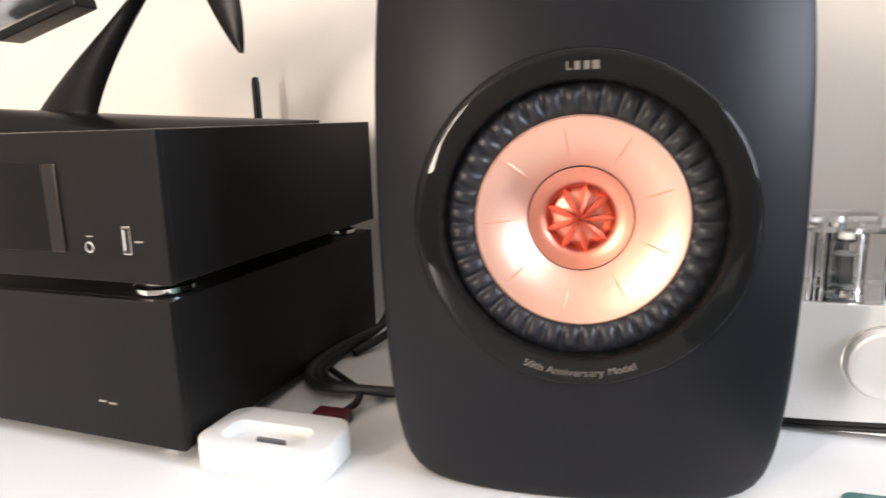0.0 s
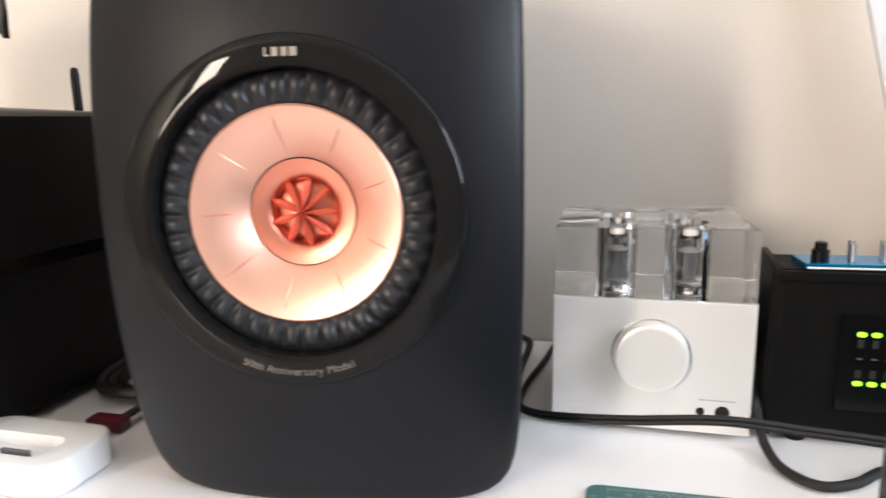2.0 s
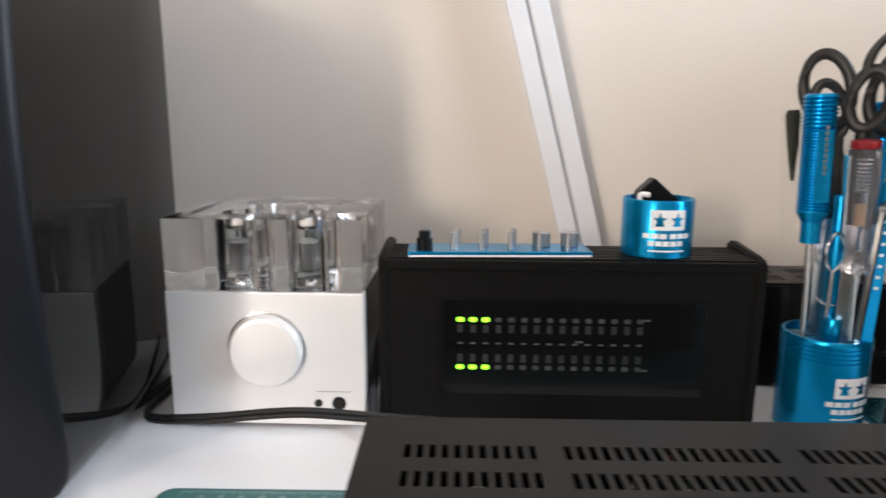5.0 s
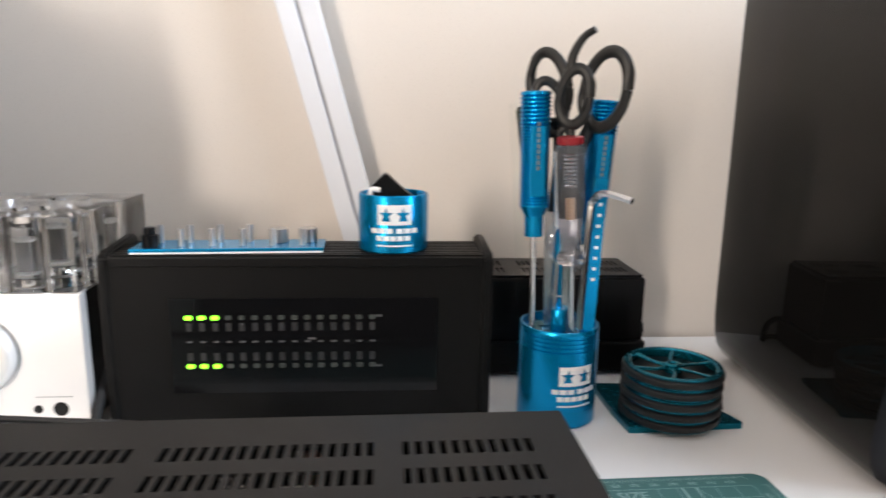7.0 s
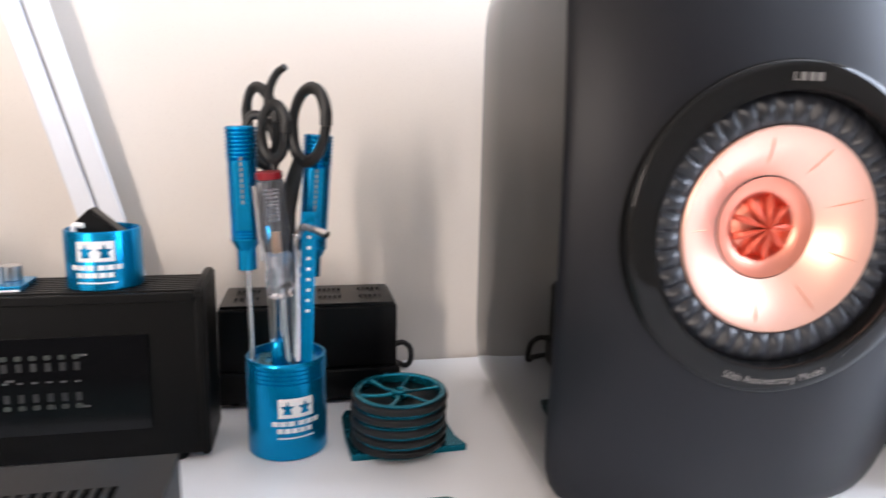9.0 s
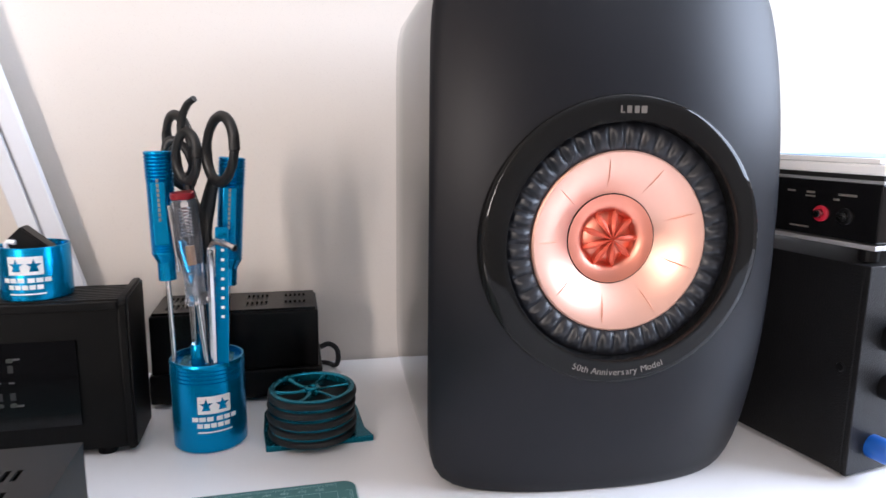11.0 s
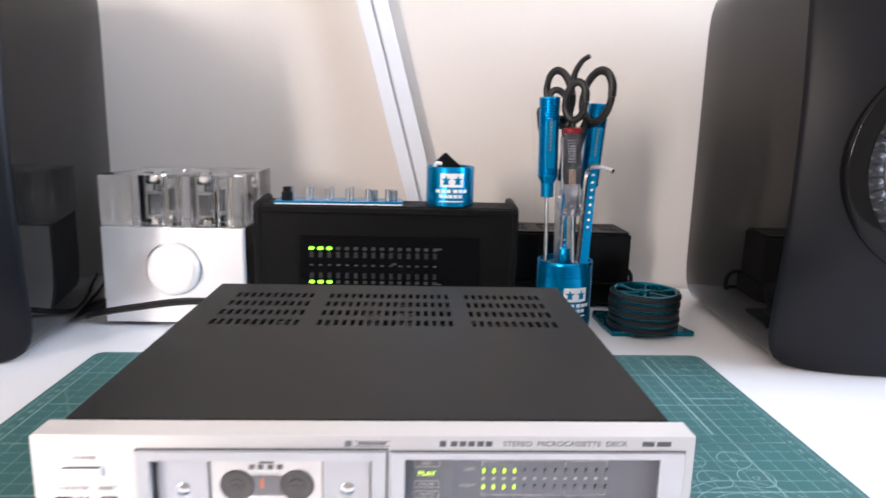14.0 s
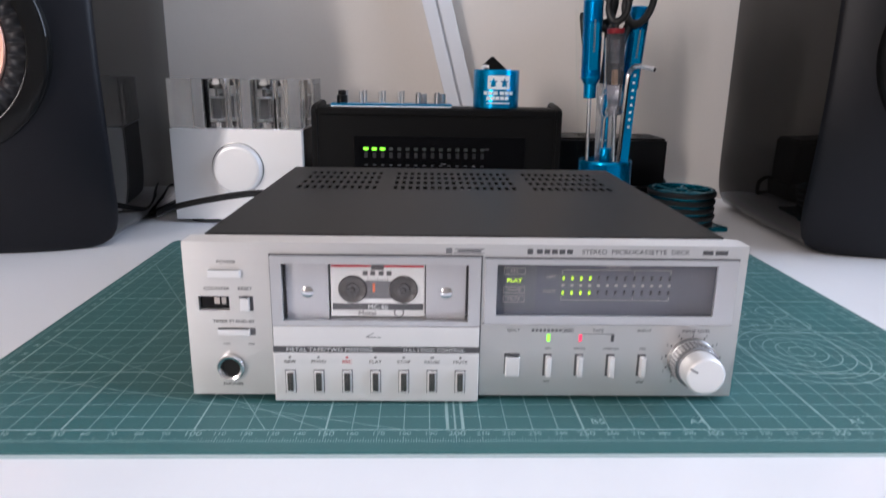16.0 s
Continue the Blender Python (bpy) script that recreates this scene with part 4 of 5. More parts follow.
def print_on(parent, radius, z, s, centre):
    """A white panel with two star shapes, and bars in place of words."""
    part("white_panel", wrap([(0, z, 0.021 * s, 0.0120 * s)], radius + 0.00015, centre), WHITEINK, parent)
    for dx in (-0.0052, 0.0052):
        part("star_shape", wrap_poly(star(dx * s, z, 0.0046 * s, 0), radius + 0.0003, centre), BLUE, parent)
    part("print_block", wrap([(dx * s, z - 0.0095 * s, 0.0040 * s, 0.0030 * s) for dx in (-0.0125, -0.0078, -0.003, 0.003, 0.0078, 0.0125)]
                            + [(dx * s, z - 0.0140 * s, 0.0036 * s, 0.0030 * s) for dx in (-0.0095, -0.0052, -0.001, 0.0034, 0.0078)]
                            + [(0, z - 0.0185 * s, 0.022 * s, 0.0010 * s)], radius + 0.00015, centre), WHITEINK, parent, "rows of white printed bars")


# ---- small blue cup ----
cup = thing("blue_cup", (0.2490, 0.3865, UT + 0.0006), "small blue anodised cup with white print on a black unit", "cup")
R = 0.0203
part("shell", lathe([(0, 0.0002), (R - 0.001, 0.0), (R, 0.0008), (R, 0.0325), (R - 0.0005, 0.0332), (R - 0.0013, 0.0332), (R - 0.0016, 0.0326), (R - 0.0016, 0.002), (0, 0.002)], 72), BLUE, cup, smooth=True)
print_on(cup, R, 0.0225, 0.95, radians(2))
tip = thing("black_tip", (0.2480, 0.386, UT + 0.003), "black plastic nozzle tip sticking out of a blue cup", "nozzle")
bm = bmesh.new()
low = [bm.verts.new(p) for p in ((-0.013, -0.006, 0.0), (0.013, -0.006, 0.0), (0.013, 0.006, 0.0), (-0.013, 0.006, 0.0))]
up = [bm.verts.new(p) for p in ((-0.0125, -0.006, 0.034), (0.013, -0.006, 0.028), (0.013, 0.006, 0.028), (-0.0125, 0.006, 0.034))]
pk = [bm.verts.new(p) for p in ((-0.0035, -0.006, 0.0425), (-0.0035, 0.006, 0.0425))]
for q in ((low[0], low[1], low[2], low[3]), (low[0], low[1], up[1], pk[0], up[0]), (low[2], low[3], up[3], pk[1], up[2]), (low[1], low[2], up[2], up[1]), (low[3], low[0], up[0], up[3]), (up[1], up[2], pk[1], pk[0]), (up[0], pk[0], pk[1], up[3])):
    bm.faces.new(q)
bmesh.ops.bevel(bm, geom=bm.edges[:], offset=0.0008, segments=2, affect="EDGES")
part("tip_body", bm, BLACKPLASTIC, tip)
peg = thing("white_peg", (0.237, 0.3795, UT + 0.0025), "white plastic peg leaning in a blue cup", "peg")
part("peg_body", moved(sweep([(0.004, 0.001, 0.0), (0.001, 0.0, 0.018), (-0.001, -0.0005, 0.0325), (0.0045, -0.001, 0.0335)], 0.0016, 10, 6), Matrix.Identity(4)), WHITEPL, peg, smooth=True)

# ---- blue tool pot and its tools ----
PX, PY = 0.350, 0.3785
pot = thing("tool_pot", (PX, PY, 0), "blue anodised aluminium tool pot with white print on a white desk", "tool pot")
R = 0.0240
prof = [(0, 0.0), (R - 0.001, 0.0), (R, 0.001), (R, 0.0470)]
for k in range(4):
    z = 0.0475 + 0.0026 * k
    prof += [(R, z), (R - 0.0007, z + 0.0004), (R - 0.0007, z + 0.0012), (R, z + 0.0016)]
prof += [(R, 0.0592), (R - 0.0006, 0.0600), (R - 0.0018, 0.0600), (R - 0.0022, 0.0592), (R - 0.0022, 0.0560), (0, 0.0560)]
part("shell", lathe(prof, 96), BLUE, pot, smooth=True)
print_on(pot, R, 0.0335, 1.0, radians(14))
part("holder_plate", holed(-0.0165, 0.0165, -0.0135, 0.0135, 0.0561, 0.0566, [(-0.012, -0.004, -0.006, 0.003), (0.002, 0.012, -0.006, 0.003)]), TEAL, pot)


def lean(ob_at, tilt_x, tilt_y):
    return pose(*ob_at, tilt_x, tilt_y, 0)


def driver(at, lx, ly, handle, shaft0, top, name_label):
    d = thing("screwdriver", (0, 0, 0), name_label, "screwdriver", "tools in the pot")
    d.matrix_world = lean(at, lx, ly)
    part("shaft", rod(0.0017, handle + 0.004 - shaft0, 14, "z", (0, 0, shaft0)), STEEL, d, "bright steel shaft", smooth=True)
    prof = [(0.0022, handle), (0.0054, handle + 0.0005), (0.0054, handle + 0.012), (0.0084, handle + 0.018)]
    z = handle + 0.019
    while z < top - 0.02:
        prof += [(0.0084, z), (0.0077, z + 0.0006), (0.0084, z + 0.0012)]
        z += 0.0017
    while z < top - 0.002:
        prof += [(0.0087, z), (0.0078, z + 0.0007), (0.0087, z + 0.0015)]
        z += 0.0022
    prof += [(0.0084, top - 0.0006), (0.0075, top), (0, top)]
    part("handle", lathe(prof, 28), BLUE, d, "ribbed blue anodised handle", smooth=False)
    part("grip_flat", box(-0.0042, 0.0042, -0.0090, -0.0070, handle + 0.024, top - 0.019, 0.0006), BLUE, d)
    part("print_block", bars([(0.0, handle + 0.040 + 0.0030 * k, 0.0014, 0.0022) for k in range(9)], -0.00905), DIMSILVER, d)
    return d


driver((PX - 0.0190, PY - 0.0095, 0.0570), -1, -1.2, 0.057, 0.0, 0.1390, "screwdriver with a ribbed blue anodised handle standing in a pot")
driver((PX + 0.0120, PY + 0.0010, 0.0570), -1, 4.0, 0.050, 0.0, 0.1350, "screwdriver with a ribbed blue handle behind other tools in a pot")

tester = thing("voltage_tester", (0, 0, 0), "clear plastic voltage tester screwdriver with a red cap in a pot", "screwdriver", "tools in the pot")
tester.matrix_world = lean((PX + 0.0020, PY - 0.0190, 0.0612), 3.5, -4.2)
part("shaft", rod(0.0016, 0.049, 14, "z", (0, 0, -0.004)), STEEL, tester, smooth=True)
part("handle", lathe([(0.0022, 0.040), (0.0072, 0.0405), (0.0078, 0.043), (0.0058, 0.048), (0.0062, 0.060), (0.0076, 0.075), (0.0076, 0.106), (0.0066, 0.107), (0, 0.107)], 24), CLEARHANDLE, tester, "clear plastic handle", smooth=True)
part("cap", rod(0.0072, 0.0040, 24, "z", (0, 0, 0.1072)), mat("red_plastic", (0.22, 0.008, 0.014), 0.3), tester, "red cap", smooth=True)
for k in range(9):
    part("spring_coil", lathe([(0.0026, 0.0), (0.0030, 0.0005), (0.0026, 0.0010), (0.0022, 0.0005)], 16, "z", (0, 0, 0.084 + 0.0021 * k), closed=True), STEEL, tester)
part("resistor", rod(0.0020, 0.012, 12, "z", (0, 0, 0.066)), mat("beige_resistor", (0.45, 0.28, 0.16), 0.4), tester)
part("clip", box(-0.0092, -0.0078, -0.002, 0.002, 0.062, 0.104, 0.0004), STEEL, tester)

gauge = thing("blue_gauge", (0, 0, 0), "blue anodised stepped gauge with white marks standing in a pot", "gauge", "tools in the pot")
gauge.matrix_world = lean((PX + 0.0115, PY - 0.0175, 0.0570), 0, 2.2)
part("bar", box(-0.0040, 0.0040, -0.0012, 0.0012, 0, 0.092, 0.0005), BLUE, gauge)
for k in range(9):
    part("step", box(-0.0052 + 0.0002 * k, -0.0038, -0.0012, 0.0012, 0.030 + 0.0065 * k, 0.0340 + 0.0065 * k, 0.0003), BLUE, gauge)
part("print_block", bars([(0.0005, 0.034 + 0.0062 * k, 0.0020, 0.0018) for k in range(9)], -0.00125), WHITEINK, gauge)

mini = thing("blue_hex_driver", (0, 0, 0), "short blue anodised hex driver standing in a pot", "screwdriver", "tools in the pot")
mini.matrix_world = lean((PX - 0.0010, PY - 0.0030, 0.0570), 0, -1)
part("handle", lathe([(0.0040, 0.0), (0.0046, 0.004), (0.0046, 0.050), (0.0040, 0.054), (0.0040, 0.082), (0.0034, 0.084), (0, 0.084)], 20), BLUE, mini, smooth=True)
part("clip_ring", lathe([(0.0048, 0.0), (0.0052, 0.0006), (0.0048, 0.0012), (0.0044, 0.0006)], 24, "z", (0, 0, 0.020), closed=True), STEEL, mini)
stub = thing("blue_stub_driver", (PX - 0.0040, PY - 0.0120, 0.0568), "short blue stub of a tool standing in a pot", "screwdriver", "tools in the pot")
part("handle", lathe([(0.0040, 0.0), (0.0046, 0.001), (0.0046, 0.014), (0.0040, 0.015), (0, 0.015)], 20), BLUE, stub, smooth=True)
spoon = thing("steel_probe", (0, 0, 0), "slim steel probe with an oval loop end in a pot", "probe", "tools in the pot")
spoon.matrix_world = lean((PX - 0.0060, PY - 0.0080, 0.0570), 0, 1)
part("stem", rod(0.0011, 0.040, 10, "z"), STEEL, spoon, smooth=True)
part("loop", sweep([(0, 0, 0.040), (0.0042, 0, 0.046), (0.0046, 0, 0.056), (0, 0, 0.063), (-0.0046, 0, 0.056), (-0.0042, 0, 0.046), (0, 0, 0.040)], 0.0008, 8, 8), STEEL, spoon, smooth=True)

hexkey = thing("hex_key", (0, 0, 0), "bent steel hex key standing in a pot", "hex key", "tools in the pot")
hexkey.matrix_world = pose(PX + 0.0065, PY - 0.0185, 0.0570, 4, 1.0, 0)
part("rod", sweep([(0, 0, 0), (0, 0, 0.040), (0, 0, 0.074), (0.0010, 0, 0.0800), (0.0040, -0.0040, 0.0850), (0.009, -0.0095, 0.0855), (0.0165, -0.0175, 0.0840)], 0.0021, 6, 8), STEEL, hexkey)

scissors = thing("scissors", (0, 0, 0), "black-handled scissors standing point down in a pot", "scissors", "tools in the pot")
scissors.matrix_world = pose(PX + 0.0030, PY + 0.0035, 0.0570, 1, 0, -46)


def bow(cx, cz, w, h, t, tiltv, r=0.0028):
    pts = [(cx + (w / 2) * math.cos(a) + tiltv * (h / 2) * math.sin(a), t, cz + (h / 2) * math.sin(a)) for a in (2 * math.pi * k / 14 for k in range(15))]
    return sweep(pts, r, 10, 5, 1.2)


HANDLE = mat("black_scissor_handle", (0.014, 0.014, 0.014), 0.42, vary=0.1)
part("blade", box(-0.006, 0.001, -0.0010, 0.0002, 0.0, 0.090, 0.0004), STEEL, scissors)
part("blade", box(-0.001, 0.006, 0.0004, 0.0016, 0.0, 0.090, 0.0004), STEEL, scissors)
part("handle_bow", bow(0.0200, 0.1400, 0.0265, 0.0410, 0.001, 0.14, 0.0029), HANDLE, scissors, smooth=True)
part("handle_bow", bow(-0.0135, 0.1415, 0.0250, 0.0400, -0.004, -0.16, 0.0027), HANDLE, scissors, smooth=True)
part("handle_stem", sweep([(0.000, 0, 0.066), (0.002, 0, 0.092), (0.006, 0.001, 0.108), (0.0125, 0.001, 0.1225)], lambda s: 0.0062 - 0.0026 * s, 10, 8, 0.7), HANDLE, scissors, smooth=True)
part("handle_stem", sweep([(-0.001, 0, 0.066), (-0.003, -0.001, 0.095), (-0.006, -0.003, 0.110), (-0.0090, -0.004, 0.1240)], lambda s: 0.0058 - 0.0028 * s, 10, 8, 0.7), HANDLE, scissors, smooth=True)
small = thing("small_scissors", (0, 0, 0), "small black-handled nippers standing in a pot", "scissors", "tools in the pot")
small.matrix_world = pose(PX - 0.0062, PY + 0.0030, 0.0570, 0, -2, -10)
part("blade", box(-0.003, 0.005, -0.0008, 0.0008, 0.0, 0.080, 0.0004), STEEL, small)
part("handle_bow", bow(-0.0005, 0.1305, 0.0165, 0.0300, 0.0, -0.20, 0.0023), HANDLE, small, smooth=True)
part("handle_stem", sweep([(0.002, 0, 0.070), (0.0045, 0, 0.095), (0.0045, 0, 0.1165)], 0.0034, 10, 8, 0.8), HANDLE, small, smooth=True)
shears = thing("thinning_scissors", (0, 0, 0), "black-handled scissors with a curved finger rest standing in a pot", "scissors", "tools in the pot")
shears.matrix_world = pose(PX + 0.0010, PY - 0.0120, 0.0570, 3, 0, -38)
part("blade", box(-0.003, 0.003, -0.0009, 0.0009, 0.0, 0.085, 0.0004), STEEL, shears)
part("handle_bow", bow(0.0010, 0.1360, 0.0175, 0.0300, -0.001, 0.10, 0.0026), HANDLE, shears, smooth=True)
part("handle_stem", sweep([(0.000, 0, 0.070), (-0.001, 0, 0.095), (-0.0010, -0.0005, 0.1225)], lambda s: 0.0042 - 0.0012 * s, 10, 8, 0.8), HANDLE, shears, smooth=True)
part("finger_rest", sweep([(-0.0020, -0.001, 0.1480), (-0.0010, -0.001, 0.1560), (0.0015, -0.001, 0.1620), (0.0060, -0.001, 0.1675), (0.0115, -0.001, 0.1705)], lambda s: 0.0027 - 0.0006 * s, 10, 8, 0.9), HANDLE, shears, "curved black finger rest", smooth=True)
sheet = thing("clear_bag", (0, 0, 0), "clear plastic sheet strip standing in a pot", "plastic sheet", "tools in the pot")
sheet.matrix_world = pose(PX - 0.0170, PY + 0.010, 0.0570, -2, -4, 10)
part("film", box(-0.007, 0.004, -0.0003, 0.0003, 0.0, 0.133), CLEARFILM, sheet)
part("brush_tuft", lathe([(0.0010, 0.090), (0.0030, 0.11), (0.0042, 0.128), (0.003, 0.131), (0, 0.131)], 20, "z", (0.0035, 0.005, 0)), mat("dark_bristle", (0.05, 0.055, 0.045), 0.7, vary=0.4, scale=400, stretch=(1, 1, 0.1)), sheet, "dark bristle tuft", smooth=True)

# ---- stack of model wheels on a plate ----
stand = thing("anodised_base", (0.4180, 0.366, 0), "teal blue anodised plate lying under a stack of wheels", "plate", turn=1)
part("plate", slab([(-0.031, -0.016), (-0.028, -0.0165), (0.039, -0.0145), (0.0405, -0.0135), (0.036, 0.0), (0.035, 0.036), (0.034, 0.044), (-0.030, 0.049), (-0.033, 0.040), (-0.033, 0.010)], 0.0, 0.0040, 0.0006), TEAL, stand)
part("print_block", moved(bars([(-0.016, -0.0110, 0.016, 0.0022), (0.012, -0.0105, 0.022, 0.0010)], 0), Matrix.Translation((0, 0, 0.0041)) @ Matrix.Rotation(radians(-90), 4, "X")), MATINK, stand)
WR = 0.0300
for k in range(5):
    z0 = 0.0042 + 0.0066 * k
    w = thing("wheelset", (0.4180 + 0.0006 * math.sin(k * 2.1), 0.3665 + 0.0006 * math.cos(k * 1.7), z0), "black rubber tyre on a teal blue anodised spoked wheel, stacked flat", "model wheel", "stack of wheels", turn=17 * k)
    part("tyre", lathe([(WR - 0.0016, 0.0003), (WR - 0.0004, 0.0008), (WR, 0.0024), (WR - 0.0003, 0.0042), (WR - 0.0014, 0.0050), (WR - 0.0032, 0.0050), (WR - 0.0032, 0.0003)], 64, closed=True), mat("tyre_rubber", (0.008, 0.008, 0.009), 0.5), w, "black rubber tyre", smooth=True)
    part("rim", lathe([(WR - 0.0031, 0.0), (WR - 0.0012, 0.0), (WR - 0.0012, 0.0002), (WR - 0.0031, 0.0050), (WR - 0.0014, 0.0054), (WR - 0.0014, 0.0061), (WR - 0.0040, 0.0064), (WR - 0.0052, 0.0056), (WR - 0.0056, 0.0020), (WR - 0.0046, 0.0)], 64, closed=True), TEAL, w, "teal blue anodised rim", smooth=True)
    part("hub", lathe([(0.0012, 0.0), (0.0052, 0.0), (0.0052, 0.0055), (0.0040, 0.0062), (0.0030, 0.0062), (0.0022, 0.0050), (0.0012, 0.0050)], 32, closed=True), TEAL, w, smooth=True)
    for s in range(6):
        part("spoke", moved(sweep([(0.0045, 0, 0.0036), (0.012, 0.0012, 0.0036), (0.0248, 0.0, 0.0044)], lambda q: 0.0022 - 0.0016 * q * (1 - q) * 2, 8, 5, 0.6), Matrix.Rotation(s * math.pi / 3, 4, "Z")), TEAL, w, smooth=True)
    # Dark sheet added behind the spokes for the shade in the recess.
    part("disc", lathe([(0.004, 0.0004), (WR - 0.005, 0.0004), (WR - 0.005, 0.0008), (0.004, 0.0008)], 48, closed=True), BLACKPLASTIC, w)

# ---- black power supply ----
psu = thing("power_supply", (0.3000, 0.437, 0), "black vented power supply box standing by the wall", "power supply")
vents = [(0.012 + 0.0295 * c + 0.0036 * i, 0.012 + 0.0295 * c + 0.0036 * i + 0.0017, y, y + 0.014) for c in range(4) for i in range(5) for y in (0.012, 0.034)]
part("lid", holed(0.004, 0.124, 0.003, 0.058, 0.0715, 0.0735, vents), BLACKPLASTIC, psu, "vented black lid")
part("upper_case", box(0.002, 0.126, 0.001, 0.060, 0.026, 0.0714, 0.0016), BLACKPLASTIC, psu)
part("lower_case", box(0.000, 0.1285, -0.001, 0.062, 0.003, 0.0258, 0.0020), BLACKPLASTIC, psu)
for fx in (0.012, 0.116):
    for fy in (0.010, 0.052):
        part("foot", rod(0.005, 0.0032, 16, "z", (fx, fy, 0)), BLACKPLASTIC, psu)
cord = thing("mains_cable", (0, 0, 0), "black cord hanging from a power supply to the desk", "cable")
part("cord", sweep([(0.4285, 0.480, 0.027), (0.436, 0.482, 0.0285), (0.4425, 0.484, 0.023), (0.4440, 0.488, 0.012), (0.441, 0.497, 0.0035), (0.43, 0.508, 0.003), (0.38, 0.512, 0.003)], 0.0022, 10, 8), CABLE, cord, smooth=True)

# ---- white double duct leaning on the wall ----
duct = thing("cable_duct", (0, 0, 0), "white double cable duct leaning against the wall behind the desk", "cable duct")
d0, d1 = Vector((0.2480, WY - 0.016, 0.004)), Vector((0.0840, WY - 0.024, 0.62))
up = (d1 - d0).normalized()
side = up.cross(Vector((0, -1, 0))).normalized()
ln = (d1 - d0).length
m = Matrix((( side.x, 0, up.x, d0.x), (side.y, 1, up.y, d0.y), (side.z, 0, up.z, d0.z), (0, 0, 0, 1)))
for k, (a, b, dep) in enumerate(((-0.0150, -0.0012, 0.007), (0.0012, 0.0150, 0.008))):
    part("channel", moved(box(a, b, -0.0035, dep - 0.0035, 0, ln, 0.0012), m), WHITESTRIP, duct)
part("web", moved(box(-0.0020, 0.0020, -0.0005, 0.003, 0, ln), m), mat("duct_web", (0.50, 0.52, 0.56), 0.4), duct)

# ---- black component stack ----
low = thing("power_amplifier", (-0.366, 0.217, 0), "black power amplifier case on small silver feet on a white desk", "amplifier", turn=-1.5)
part("case", box(-0.262, 0, 0.006, 0.255, 0.009, 0.1005, 0.001), STACKBLACK, low)
part("front_panel", box(-0.264, 0.001, 0, 0.0058, 0.009, 0.1005, 0.0012), STACKBLACK, low, "plain black front panel")
part("mark", bars([(-0.0595, 0.0340, 0.0060, 0.0012), (-0.0515, 0.0334, 0.0060, 0.0012)], -0.0001), SILVERINK, low)
for fx in (-0.245, -0.022):
    for fy in (0.018, 0.235):
        part("foot", rod(0.007, 0.0088, 24, "z", (fx, fy, 0)), CHROME, low, "small silver foot", smooth=True)
high = thing("network_player", (-0.363, 0.217, 0.1008), "black network player with a dark screen stacked on an amplifier", "audio player", turn=-1.5)
part("case", box(-0.262, 0, 0.006, 0.255, 0.0095, 0.0965, 0.001), STACKBLACK, high)
hp = part("front_panel", box(-0.264, 0.001, 0, 0.0058, 0.0095, 0.0965, 0.0012), STACKBLACK, high, "black front panel")
for fx in (-0.240, -0.026):
    for fy in (0.024, 0.230):
        part("foot", lathe([(0, 0), (0.017, 0), (0.0185, 0.0012), (0.0185, 0.0042), (0.0165, 0.0052), (0.012, 0.0056), (0.012, 0.0094), (0, 0.0094)], 40, "z", (fx, fy, 0)), CHROME, high, "polished silver disc foot", smooth=True)
part("screen", box(-0.235, -0.0862, -0.0010, 0.0, 0.0260, 0.0785, 0.0004), GLOSSBLACK, hp, "glossy dark screen")
# Grey strip painted for the reflection at the screen's right end.
part("screen_edge", box(-0.0861, -0.0745, -0.0012, 0.0, 0.0258, 0.0787, 0.0010), mat("screen_reflection_grey", (0.075, 0.07, 0.068), 0.22, metal=1.0), hp)
part("headphone_socket", lathe([(0.0034, 0), (0.0034, -0.001), (0.0024, -0.0012), (0.0020, 0.002)], 24, "y", (-0.0555, 0, 0.0300)), STEEL, hp, "small silver socket", smooth=True)
part("socket_mark", bars([(-0.0555, 0.0363, 0.0050, 0.0008), (-0.0185, 0.0342, 0.0060, 0.0011)], -0.0001), SILVERINK, hp)
part("usb_rim", box(-0.0300, -0.0240, -0.0006, 0.0, 0.0265, 0.0430, 0.0003), STEEL, hp, "silver usb socket rim")
part("usb_tongue", box(-0.0290, -0.0250, -0.0009, -0.0004, 0.0275, 0.0420), CAVITY, hp)
part("usb_contacts", bars([(-0.0282, 0.0350, 0.0010, 0.0120)], -0.0010), LABELWHITE, hp)

# ---- model aircraft on a stand ----
ZS = 0.1975
holder = thing("display_stand", (0, 0, ZS), "black leaf-shaped display stand with a curved upright on a player", "display stand")
bm = bmesh.new()
rings = []
for i in range(25):
    s = i / 24
    x = -0.590 + 0.222 * s
    y = 0.290 + 0.115 * s
    hw = 0.034 * math.sin(math.pi * (0.10 + 0.90 * s)) ** 0.7 + 0.0004
    h = 0.0170 * (1 - s) ** 0.9 * (1 - 0.25 * s) + 0.0022
    rings.append([bm.verts.new((x - 0.45 * q * hw, y + 0.9 * q * hw, (h * (1 - q * q) ** 0.6 if up_ else 0.0))) for q, up_ in ((-1, 0), (-0.75, 1), (-0.4, 1), (0, 1), (0.4, 1), (0.75, 1), (1, 0))])
for a, b in zip(rings, rings[1:]):
    for k in range(7):
        bm.faces.new((a[k], a[(k + 1) % 7], b[(k + 1) % 7], b[k]))
bm.faces.new(rings[0])
bm.faces.new(rings[-1])
part("base", bm, BLACKPLASTIC, holder, smooth=True)
bm = bmesh.new()
rings = []
